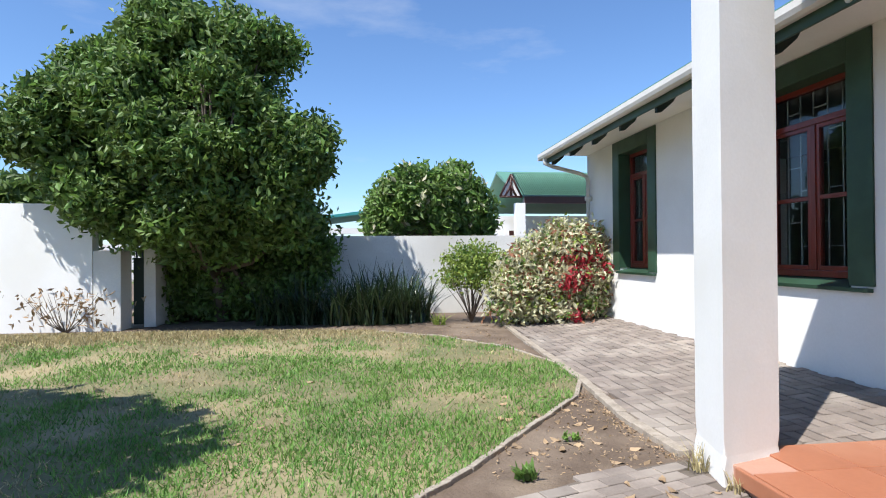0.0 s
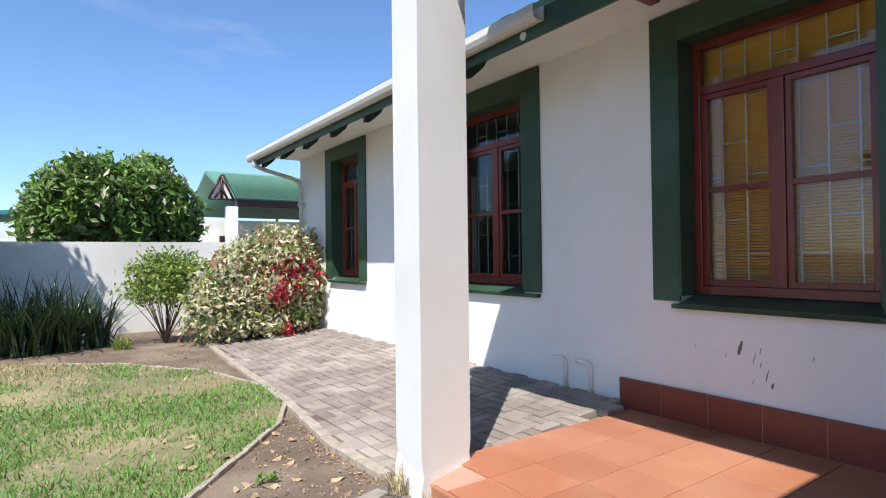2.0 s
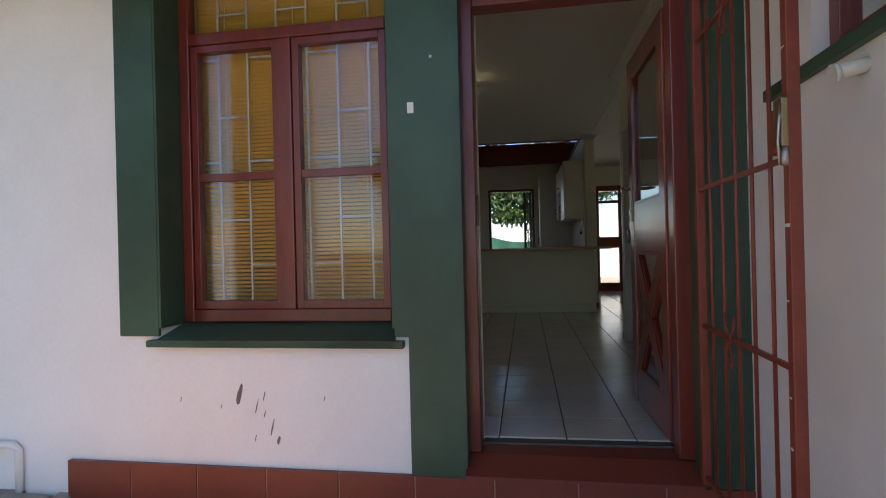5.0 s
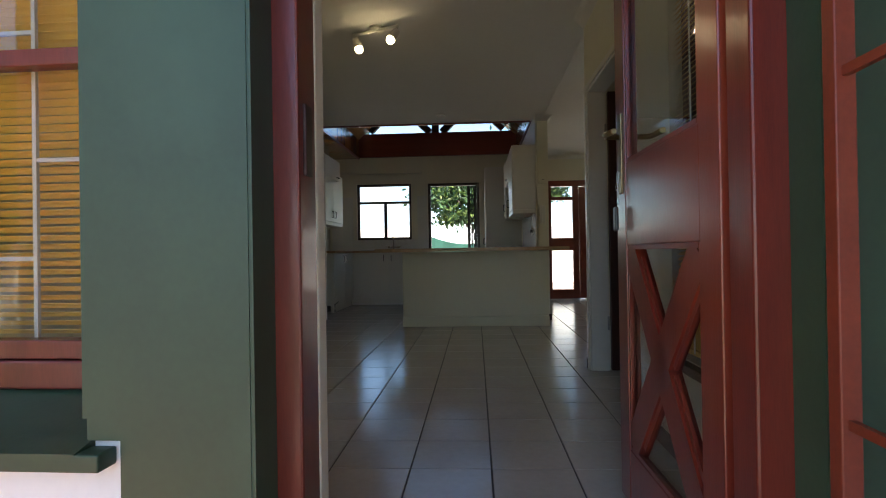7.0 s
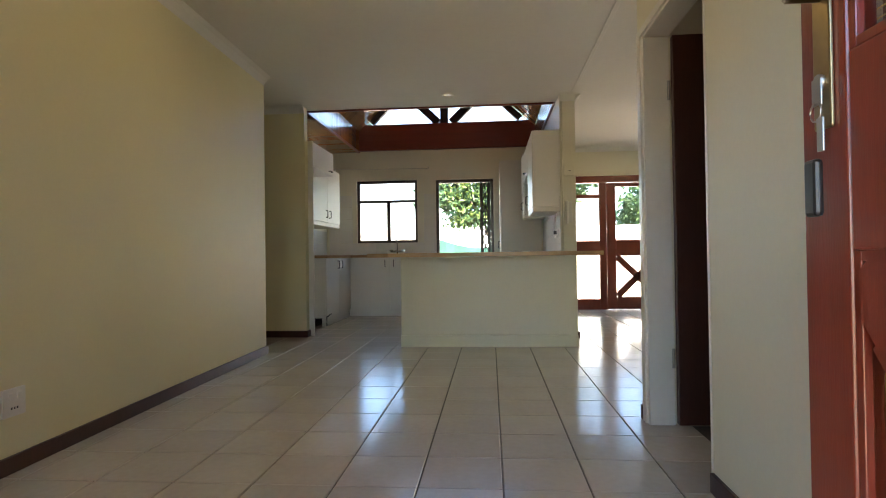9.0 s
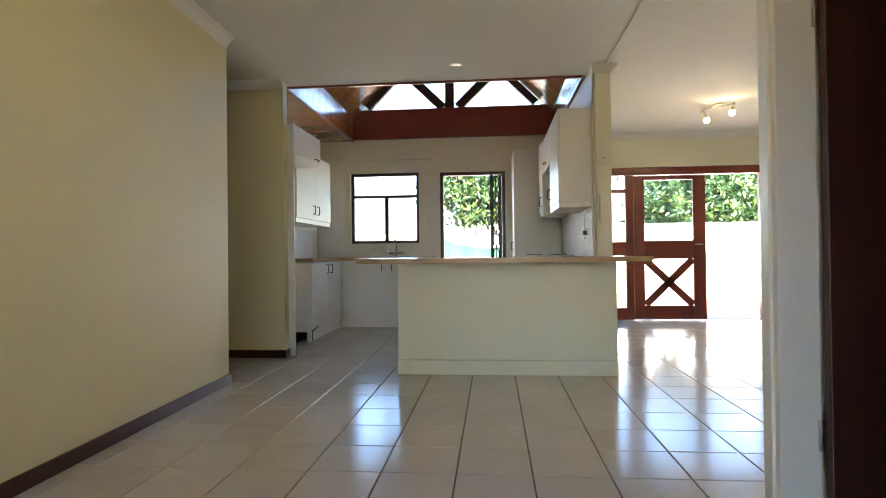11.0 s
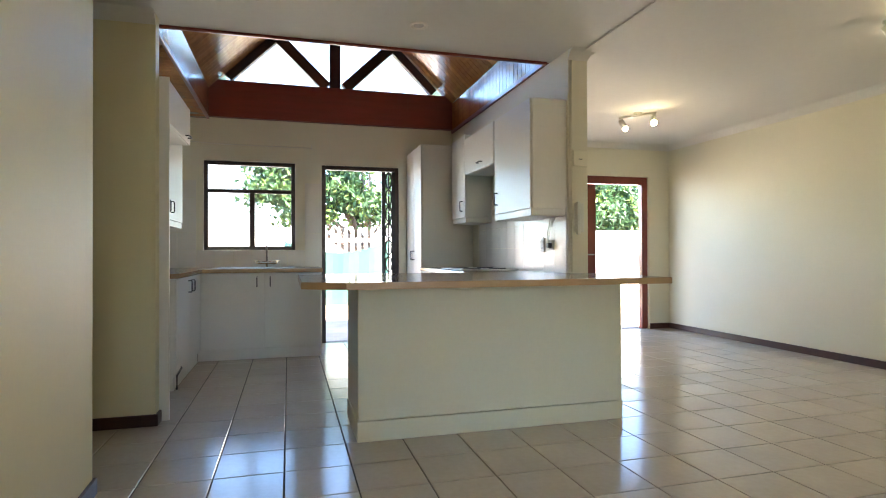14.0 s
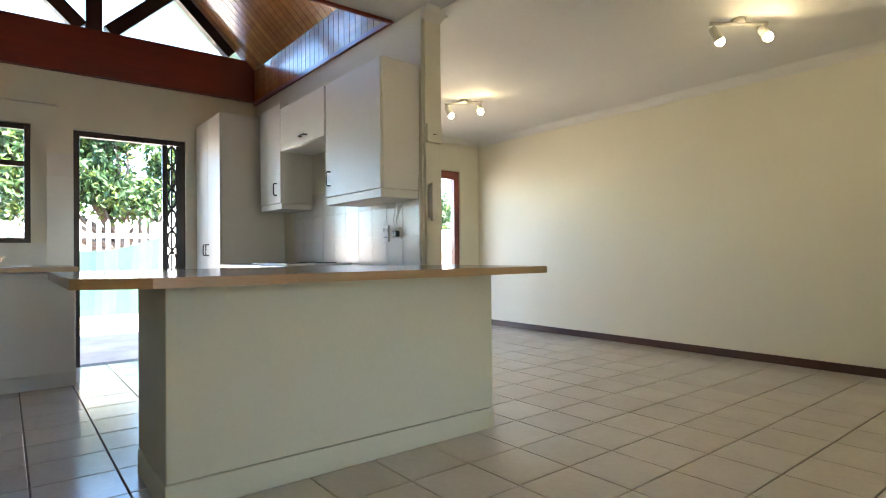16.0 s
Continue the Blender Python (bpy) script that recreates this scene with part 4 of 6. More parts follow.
part("rafter", member((0.53, 3.13), (YM, RIDGE - 0.08), 0.10, BACK - 0.031), BROWN, gw)
g = part("pane", prism([(0.40, 3.08), (3.12, 3.08), (YM, RIDGE - 0.02)], "x", BACK + 0.02, BACK + 0.024), GLASS, gw); g.visible_shadow = False

# ---- back wall openings ----
kw = tagged(thing("window_kitchen", (BACK + 0.1, 2.75, 1.13), "dark bronze kitchen window with a toplight over two panes", "window"), kind="structure")
c = 0.045
xa, xb = BACK + 0.05, BACK + 0.10
zt = 1.80
for b in ((2.241, 2.241 + c, 1.131, 2.169), (3.259 - c, 3.259, 1.131, 2.169), (2.241 + c, 3.259 - c, 1.131, 1.131 + c), (2.241 + c, 3.259 - c, 2.169 - c, 2.169), (2.241 + c, 3.259 - c, zt, zt + c), (2.70, 2.76, 1.176, zt)):
    part("window_frame", B(xa, xb, *b, bevel=0.004), DARKFRAME, kw)
for b in ((2.286, 2.70, 1.176, zt), (2.76, 3.214, 1.176, zt), (2.286, 3.214, zt + c, 2.124)):
    g = part("pane", B(xa + 0.02, xa + 0.024, *b), GLASS, kw); g.visible_shadow = False
part("stay", B(xa - 0.02, xa, 2.775, 2.785, 1.25, 1.40), DARKFRAME, kw)

kd = tagged(thing("door_3", (BACK + 0.08, 1.45, 0), "dark kitchen door frame with a folded steel trellis gate", "door"), kind="structure")
for b in ((0.981, 1.03, 0, 2.159), (1.88, 1.929, 0, 2.159), (1.03, 1.88, 2.11, 2.159)):
    part("door_frame", B(BACK + 0.03, BACK + 0.12, *b, bevel=0.004), DARKFRAME, kd)
tg = thing("trellis_gate", (BACK + 0.02, 1.1, 0.0), "folded black steel trellis security gate in the kitchen doorway", "gate")
for y in (1.032, 1.155):
    part("upright", B(BACK - 0.012, BACK + 0.012, y, y + 0.045, 0.0, 2.10), BLACK, tg)
part("upright", B(BACK - 0.010, BACK + 0.010, 1.108, 1.124, 0.0, 2.10), BLACK, tg)
for k in range(10):
    z = 0.02 + 0.208 * k
    for s in (-1, 1):
        part("lattice", T([(BACK - 0.018, 1.116, z), (BACK - 0.018, 1.116 + s * 0.03, z + 0.035), (BACK - 0.018, 1.116 + s * 0.042, z + 0.10), (BACK - 0.018, 1.116 + s * 0.03, z + 0.165), (BACK - 0.018, 1.116, z + 0.2)], 0.011, 5), BLACK, tg)

pd = tagged(thing("door_4", (BACK + 0.1, -1.4, 0), "red-brown patio doors with a sidelight, one leaf standing open", "door"), kind="structure")
def rect(b, m=REDDOOR, n="door_frame", parent=pd, x0=BACK + 0.03, x1=BACK + 0.11):
    return part(n, B(x0, x1, *b, bevel=0.004), m, parent)
for b in ((-0.335, -0.281, 0, 2.159), (-2.639, -2.55, 0, 2.159), (-2.55, -0.335, 2.05, 2.159), (-0.83, -0.72, 0, 2.05), (-0.72, -0.335, 0, 0.17), (-0.72, -0.335, 0.88, 1.11), (-0.72, -0.335, 1.80, 1.86)):
    rect(b)
for b in ((-0.72, -0.335, 0.17, 0.88), (-0.72, -0.335, 1.11, 1.80), (-0.72, -0.335, 1.86, 2.05)):
    g = rect(b, GLASS, "pane", pd, BACK + 0.068, BACK + 0.072); g.visible_shadow = False
lf = part("door_leaf", boxes((BACK + 0.045, BACK + 0.09, -0.98, -0.835, 0.01, 2.045), (BACK + 0.045, BACK + 0.09, -1.82, -1.65, 0.01, 2.045), (BACK + 0.045, BACK + 0.09, -1.65, -0.98, 0.01, 0.20),
          (BACK + 0.045, BACK + 0.09, -1.65, -0.98, 0.86, 1.12), (BACK + 0.045, BACK + 0.09, -1.65, -0.98, 1.98, 2.045), bevel=0.003), REDDOOR, pd, "door leaf with crossed lower braces")
for a, b in (((-0.99, 0.21), (-1.64, 0.85)), ((-0.99, 0.85), (-1.64, 0.21))):
    d = (Vector(b) - Vector(a)).normalized(); n = Vector((-d.y, d.x)) * 0.05
    part("brace", prism([(a[0] + n.x, a[1] + n.y), (b[0] + n.x, b[1] + n.y), (b[0] - n.x, b[1] - n.y), (a[0] - n.x, a[1] - n.y)], "x", BACK + 0.05, BACK + 0.085 + (0.001 if a[1] < 0.5 else 0)), REDDOOR, lf)
for z0, z1 in ((1.12, 1.98), (0.20, 0.86)):
    g = part("pane", B(BACK + 0.066, BACK + 0.07, -1.65, -0.98, z0, z1), GLASS, lf); g.visible_shadow = False
part("handle", T([(BACK + 0.045, -1.76, 1.06), (BACK + 0.0, -1.76, 1.06), (BACK + 0.0, -1.66, 1.06)], 0.009, 8), STEEL, lf)

# ---- kitchen ----
def pull(parent, p, along="z", out=(0, -1, 0), size=0.10):
    p, o = Vector(p), Vector(out)
    d = {"z": Vector((0, 0, 1)), "x": Vector((1, 0, 0)), "y": Vector((0, 1, 0))}[along] * size / 2
    part("handle", T([p - d, p - d + o * 0.026, p - d * 0.8 + o * 0.03, p + d * 0.8 + o * 0.03, p + d + o * 0.026, p + d], 0.0055, 6), BLACK, parent, "black bow handle")

isl = thing("breakfast_bar", (9.85, 1.1, 0), "cream plastered breakfast bar base with a plinth line", "breakfast bar")
part("body", B(9.525, 10.08, 0.21, 1.935, 0.12, 0.89, bevel=0.006), ISLAND, isl)
part("plinth", B(9.522, 10.082, 0.206, 1.939, 0.0, 0.117, bevel=0.004), ISLAND, isl)
part("side_strip", B(10.082, 10.1, 0.28, 1.92, 0.0, 0.88, bevel=0.003), CAB, isl)
bw_t = thing("bar_worktop", (9.7, 1.1, 0.89), "oak laminate bar worktop with an angled corner", "worktop")
TOP = [(9.293, 0.003), (9.293, 2.019), (9.432, 2.247), (10.6, 2.247), (10.6, 0.285), (10.095, 0.285), (10.095, 0.003)]
part("top", prism(TOP, "z", 0.893, 0.93), LAMINATE, bw_t)
part("edge_band", prism([(9.289, 0.0), (9.289, 2.021), (9.43, 2.251), (10.6, 2.251), (10.6, 2.2475), (9.4322, 2.2475), (9.2928, 2.019), (9.2928, 0.0)], "z", 0.892, 0.9285), EDGE, bw_t, "paler oak edge strip")
part("edge_band", B(9.293, 10.095, -0.001, 0.0028, 0.892, 0.9285), EDGE, bw_t, "paler oak edge strip")

def cupboard(name, label, x0, x1, y0, y1, z0, z1, doors, front, group="kitchen cupboards"):
    """A box cupboard. doors: list of (from, to, bottom, top, handle place or None, along); front: '+y', '-y' or '-x'."""
    t = thing(name, ((x0 + x1) / 2, (y0 + y1) / 2, z0), label, "cupboard", group)
    part("body", B(x0, x1, y0, y1, z0, z1, bevel=0.003), CAB, t)
    for a, b, c0, c1, hp, along in doors:
        if front == "+y":
            d = part("door", B(a + 0.002, b - 0.002, y1 + 0.001, y1 + 0.019, c0 + 0.002, c1 - 0.002, bevel=0.003), CAB, t)
            if hp: pull(d, (hp[0], y1 + 0.019, hp[1]), along, (0, 1, 0))
        elif front == "-y":
            d = part("door", B(a + 0.002, b - 0.002, y0 - 0.019, y0 - 0.001, c0 + 0.002, c1 - 0.002, bevel=0.003), CAB, t)
            if hp: pull(d, (hp[0], y0 - 0.019, hp[1]), along, (0, -1, 0))
        else:
            d = part("door", B(x0 - 0.019, x0 - 0.001, a + 0.002, b - 0.002, c0 + 0.002, c1 - 0.002, bevel=0.003), CAB, t)
            if hp: pull(d, (x0 - 0.019, hp[0], hp[1]), along, (-1, 0, 0))
    return t

# right-hand side
ca = cupboard("wall_cupboard", "white wall cupboard with a black handle above the counter", 10.13, 10.88, 0.28, 0.56, 1.42, 2.25, [(10.13, 10.88, 1.42, 2.25, (10.81, 1.55), "z")], "+y")
part("pelmet", B(10.13, 10.88, 0.29, 0.575, 1.365, 1.418, bevel=0.003), CAB, ca)
cupboard("wall_cupboard", "short white wall cupboard over an open niche", 10.905, 11.725, 0.28, 0.56, 1.88, 2.25, [(10.905, 11.725, 1.88, 2.25, (11.25, 1.94), "x")], "+y")
cb = cupboard("wall_cupboard", "narrow white wall cupboard with a black handle", 11.73, 12.20, 0.28, 0.56, 1.45, 2.30, [(11.73, 12.20, 1.45, 2.30, (11.81, 1.57), "z")], "+y")
part("pelmet", B(11.73, 12.20, 0.29, 0.57, 1.40, 1.448, bevel=0.003), CAB, cb)
cupboard("tall_cupboard", "tall white broom cupboard beside the kitchen door", 12.37, 13.15, 0.28, 0.87, 0.0, 2.31, [(12.37, 12.76, 0.1, 2.31, (12.715, 1.06), "z"), (12.76, 13.15, 0.1, 2.31, (12.805, 1.06), "z")], "+y")
cupboard("base_cupboard", "white base cupboard under the hob worktop", 10.62, 12.36, 0.28, 0.86, 0.1, 0.888, [(10.62, 11.2, 0.1, 0.888, (11.1, 0.78), "z"), (11.2, 11.78, 0.1, 0.888, (11.3, 0.78), "z"), (11.78, 12.36, 0.1, 0.888, (12.2, 0.78), "z")], "+y")
solid("side_worktop", boxes((10.605, 12.365, 0.285, 0.90, 0.892, 0.929), bevel=0.006), LAMINATE, "oak laminate worktop with a white hob", "worktop", kind="")
hob = thing("hob", (11.3, 0.6, 0.93), "white enamelled hob set in the worktop", "hob")
part("plate", B(10.95, 11.65, 0.33, 0.85, 0.930, 0.942, bevel=0.004), CAB, hob)
for x in (11.12, 11.47):
    for y in (0.46, 0.71):
        part("ring", T([(x, y, 0.942), (x, y, 0.948)], 0.08, 20), BLACK, hob)

# left-hand side
pn = thing("end_panel", (10.31, 3.4, 0), "tall white side panel of the fridge space", "panel")
part("panel", B(10.301, 10.325, 3.07, 3.765, 0.0, 2.25, bevel=0.002), CAB, pn)
cupboard("top_cupboard", "white top cupboard over the empty fridge space", 10.33, 11.18, 3.10, 3.765, 1.96, 2.25, [(10.33, 11.18, 1.96, 2.25, (11.02, 2.0), "x")], "-y")
cl = cupboard("wall_cupboard", "white two-door wall cupboard with black handles", 11.185, 12.50, 3.38, 3.765, 1.40, 2.20, [(11.185, 11.84, 1.40, 2.20, (11.76, 1.52), "z"), (11.84, 12.50, 1.40, 2.20, (11.92, 1.52), "z")], "-y")
part("pelmet", B(11.185, 12.50, 3.37, 3.765, 1.345, 1.398, bevel=0.003), CAB, cl)
cl = cupboard("base_cupboard", "white corner base cupboard with black handles", 11.12, 12.36, 3.19, 3.765, 0.11, 0.888, [(11.12, 11.74, 0.11, 0.888, (11.66, 0.80), "z"), (11.74, 12.36, 0.11, 0.888, (11.82, 0.80), "z")], "-y")
part("kickboard", B(11.14, 12.36, 3.20, 3.24, 0.0, 0.108), CAB, cl)
cs = cupboard("base_cupboard", "white sink base cupboard with two doors", 12.37, 13.17, 1.985, 3.765, 0.11, 0.888, [(1.99, 2.56, 0.11, 0.888, (2.50, 0.80), "z"), (2.56, 3.165, 0.11, 0.888, (2.63, 0.80), "z")], "-x")
part("kickboard", B(12.39, 12.42, 1.985, 3.20, 0.0, 0.108), CAB, cs)
solid("corner_worktop", prism([(11.10, 3.15), (12.31, 3.15), (12.31, 1.97), (13.178, 1.97), (13.178, 3.768), (11.10, 3.768)], "z", 0.892, 0.93), LAMINATE, "oak laminate worktop round the sink corner", "worktop", kind="")
sk = thing("sink", (12.75, 2.6, 0.93), "stainless steel sink set in the worktop", "sink")
part("rim", boxes((12.50, 13.0, 2.25, 2.29, 0.931, 0.938), (12.50, 13.0, 3.01, 3.05, 0.931, 0.938), (12.50, 12.54, 2.29, 3.01, 0.931, 0.938), (12.96, 13.0, 2.29, 3.01, 0.931, 0.938)), STEEL, sk)
part("basin", boxes((12.54, 12.96, 2.29, 3.01, 0.9305, 0.9335)), STEEL, sk)
tap = thing("mixer_tap", (13.05, 2.56, 0.93), "chrome mixer tap with cross handles", "tap")
part("spout", T([(13.05, 2.56, 0.93), (13.05, 2.56, 1.12), (13.03, 2.56, 1.17), (12.97, 2.56, 1.18), (12.88, 2.56, 1.15)], 0.011, 8), CHROME, tap)
part("body", T([(13.05, 2.46, 0.985), (13.05, 2.66, 0.985)], 0.016, 8), CHROME, tap)
for y in (2.45, 2.67):
    part("tap_handle", boxes((13.045, 13.055, y - 0.035, y + 0.035, 1.0, 1.012), (13.015, 13.085, y - 0.005, y + 0.005, 1.0, 1.012), (13.04, 13.06, y - 0.01, y + 0.01, 0.97, 1.0)), CHROME, tap)
bk = thing("shoe_bracket", (10.98, 3.17, 0), "bent black metal bracket at the end of the base units", "bracket")
part("rod", T([(11.10, 3.165, 0.02), (11.10, 3.165, 0.13), (11.30, 3.165, 0.15), (11.30, 3.18, 0.17)], 0.008, 6), BLACK, bk)

# sockets, intercom, lamps
def socket(x, y, z, n, label, h=0.12, w=0.075):
    t = thing("wall_socket", (x, y, z), label, "socket")
    part("plate", B(x - w / 2, x + w / 2, min(y, y + n * 0.012), max(y, y + n * 0.012), z - h / 2, z + h / 2, bevel=0.003), PLASTIC, t)
    for k in (-0.02, 0.02):
        part("switch", B(x + k - 0.008, x + k + 0.008, min(y + n * 0.012, y + n * 0.018), max(y + n * 0.012, y + n * 0.018), z + 0.015, z + 0.04), PLASTIC, t)
    for k in (-0.015, 0.0, 0.015):
        part("pin_hole", B(x + k - 0.004, x + k + 0.004, min(y + n * 0.011, y + n * 0.0125), max(y + n * 0.011, y + n * 0.0125), z - 0.03, z - 0.02), BLACK, t)
    return t
SITE = SKEW
socket(6.27, 3.17, 0.30, -1, "ivory double socket on the cream wall", w=0.12)
SITE = Matrix()
socket(10.52, 0.289, 1.15, 1, "ivory socket on the white wall tiles")
s2 = socket(10.36, 0.289, 1.15, 1, "ivory socket with a black plug and loose wires", h=0.075)
part("plug", B(10.335, 10.375, 0.301, 0.335, 1.125, 1.165, bevel=0.005), BLACK, s2, "black plug")
part("cable", T([(10.36, 0.32, 1.165), (10.34, 0.32, 1.26), (10.30, 0.31, 1.34), (10.22, 0.30, 1.40)], 0.004, 6), PLASTIC, s2)
part("cable", T([(10.37, 0.32, 1.165), (10.40, 0.31, 1.25), (10.38, 0.30, 1.33), (10.40, 0.30, 1.40)], 0.004, 6), PLASTIC, s2)
ic = thing("intercom_handset", (10.095, 0.2, 1.3), "ivory intercom handset on the column", "intercom")
part("base", B(10.075, 10.10, 0.165, 0.235, 1.24, 1.46, bevel=0.004), PLASTIC, ic)
part("receiver", B(10.05, 10.075, 0.205, 0.235, 1.22, 1.47, bevel=0.006), PLASTIC, ic)
jb = thing("junction_box", (10.09, 0.2, 1.85), "small cream junction box on the column", "box")
part("box_body", B(10.078, 10.10, 0.13, 0.25, 1.74, 1.86, bevel=0.004), CREAM_PALE, jb)
part("slot", B(10.077, 10.079, 0.175, 0.205, 1.79, 1.795), BLACK, jb)
part("conduit", T([(10.088, 0.262, 0.94), (10.088, 0.262, 2.54)], 0.008, 6), CREAM_PALE, jb)

cw = thing("curtain_wire", (BACK - 0.03, 2.8, 2.34), "pale curtain wire strung over the kitchen window", "curtain wire")
part("wire", T([(BACK - 0.025, 3.62, 2.375), (BACK - 0.025, 3.0, 2.352), (BACK - 0.025, 2.05, 2.35)], 0.006, 6), PLASTIC, cw)
for y in (3.62, 2.05):
    part("hook", B(BACK - 0.03, BACK, y - 0.008, y + 0.008, 2.34, 2.385), PLASTIC, cw)

def spot_lamp(x, y, a):
    t = thing("ceiling_spotlight", (x, y, CEILING), "white twin ceiling spotlight with lit bulbs", "ceiling lamp", "ceiling spotlights")
    d = Vector((math.cos(a), math.sin(a), 0))
    c = Vector((x, y, CEILING))
    part("bar", T([c - d * 0.20 + Vector((0, 0, -0.03)), c + d * 0.20 + Vector((0, 0, -0.03))], 0.014, 8), PLASTIC, t)
    part("mount", T([c, c + Vector((0, 0, -0.03))], 0.045, 16), PLASTIC, t)
    for s, aim in ((-1, Vector((-0.55, 0.35, -0.75))), (1, Vector((-0.35, -0.3, -0.88)))):
        p = c + d * 0.17 * s + Vector((0, 0, -0.03))
        aim = aim.normalized()
        part("arm", T([p, p + Vector((0, 0, -0.04))], 0.007, 6), PLASTIC, t)
        q = p + Vector((0, 0, -0.055))
        hd = part("head", T([q - aim * 0.035, q - aim * 0.01, q + aim * 0.07], 0.026, 14, 1.35), PLASTIC, t, "white lamp head")
        bu = bmesh.new()
        bmesh.ops.create_uvsphere(bu, u_segments=14, v_segments=8, radius=0.03)
        bmesh.ops.translate(bu, verts=bu.verts, vec=q + aim * 0.08)
        part("bulb", bu, BULB, hd, "lit warm bulb")
spot_lamp(7.15, 1.80, 1.2); spot_lamp(11.62, -1.38, 0.7); spot_lamp(8.92, -1.60, 0.9)
dl = thing("downlight", (9.95, 1.47, CEILING), "recessed round white downlight, switched off", "ceiling lamp")
bm = bmesh.new()
n = 28
prof = [(0.062, 0.0), (0.062, -0.008), (0.052, -0.012), (0.042, -0.004), (0.036, 0.0)]
rings = [[bm.verts.new((9.95 + r * math.cos(2 * math.pi * k / n), 1.47 + r * math.sin(2 * math.pi * k / n), CEILING + z)) for k in range(n)] for r, z in prof]
for r0, r1 in zip(rings, rings[1:]):
    for k in range(n):
        bm.faces.new((r0[k], r0[(k + 1) % n], r1[(k + 1) % n], r1[k]))
part("bezel", bm, CAB, dl)
part("lens", T([(9.95, 1.47, CEILING - 0.0005), (9.95, 1.47, CEILING - 0.003)], 0.036, 20), STEEL, dl)

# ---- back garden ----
# unseen overhang, added to block sky light from the back openings
solid("added_back_overhang", prism([(BACK2, 2.66), (BACK2, 2.74), (14.45, 2.60), (14.45, 2.52)], "y", -3.4, 4.1), DIMMED, "unseen overhang added over the back doors to cut daylight indoors", "eaves")
solid("patio", boxes((BACK2, 19.5, -8, 8, -0.4, -0.04)), PATIO_PAVE, "brown paved patio behind the house", "patio")
wall("yard_wall", "x", 19.0, 19.2, -12, 0.2, -0.5, 1.65, [], WHITE_OUT, "white yard wall behind the patio")
wall("yard_wall_low", "x", 19.0, 19.2, 2.4, 14, -0.5, 1.6, [], WHITE_OUT, "white yard wall behind the kitchen")
fn = thing("picket_fence", (19.1, 2.2, -0.1), "white palisade fence beyond the kitchen door", "fence")
for k in range(14):
    y = 0.28 + 0.15 * k
    part("picket", prism([(y, -0.05), (y + 0.07, -0.05), (y + 0.07, 1.62), (y + 0.035, 1.70), (y, 1.62)], "x", 19.05, 19.07), WHITE_OUT, fn)
for z in (0.3, 1.35):
    part("rail", B(19.071, 19.11, 0.2, 2.4, z, z + 0.08), WHITE_OUT, fn)
nt = thing("shade_net", (18.0, 1.5, 0.0), "pale green shade netting hung before the fence", "netting")
vs, fs = [], []
for i in range(21):
    for j in range(7):
        y, u = 0.2 + 0.11 * i, j / 6
        vs.append((18.6 - 0.35 * u + 0.012 * math.sin(i * 1.3), y, -0.03 + (1.38 - 0.25 * math.sin(math.pi * i / 20)) * u + 0.0))
for i in range(20):
    for j in range(6):
        a = i * 7 + j
        fs.append((a, a + 7, a + 8, a + 1))
nt_ob = raw("net", vs, fs, NET, nt)
sm = nt_ob.modifiers.new("thick", "SOLIDIFY"); sm.thickness = 0.006

SITE = GARDEN
# ---- plants ----
def leaves(rng, centres, size, length=2.0, per=7, spread=0.09, up=0.3):
    """Leaf blades scattered round twig ends."""
    P = np.repeat(np.asarray(centres), per, axis=0)
    k = len(P)
    P = P + rng.normal(0, spread, (k, 3))
    d = rng.normal(0, 1, (k, 3)); d[:, 2] += up
    d /= np.linalg.norm(d, axis=1)[:, None]
    s = np.cross(d, rng.normal(0, 1, (k, 3))); s /= np.linalg.norm(s, axis=1)[:, None]
    L = size * rng.uniform(0.7, 1.3, (k, 1)) * length / 2
    w = L / length
    n = np.cross(d, s) * w * 0.35
    V = np.stack([P - d * L, P + s * w * 0.9 + n, P + d * L, P - s * w * 0.9 + n], axis=1).reshape(-1, 3)
    F = np.arange(k * 4).reshape(-1, 4)
    return V, F


def put_leaves(name, V, F, material, parent, label=""):
    me = bpy.data.meshes.new(name)
    me.from_pydata(V.tolist(), [], F.tolist())
    me.materials.append(material)
    return part(name, me, material, parent, label, "stuff")


def shell(rng, blobs, count, inner=0.55):
    """Twig ends within a set of uneven rounded masses."""
    w = np.array([b[3] * b[4] * b[5] for b in blobs]) ** 0.67
    out = []
    for b, c in zip(blobs, (count * w / w.sum()).astype(int)):
        d = rng.normal(0, 1, (c, 3)); d /= np.linalg.norm(d, axis=1)[:, None]
        r = rng.uniform(inner ** 3, 1.0, c) ** (1 / 3)
        lump = 1 + 0.16 * np.sin(d[:, 0] * 5 + b[0] * 3) * np.sin(d[:, 1] * 6 + b[1]) + 0.12 * np.sin(d[:, 2] * 9 + b[2]) + 0.08 * np.sin(d[:, 0] * 17) * np.sin(d[:, 2] * 15)
        p = np.array(b[:3]) + d * (r * lump)[:, None] * np.array(b[3:6])
        out.append(p)
    return np.concatenate(out)


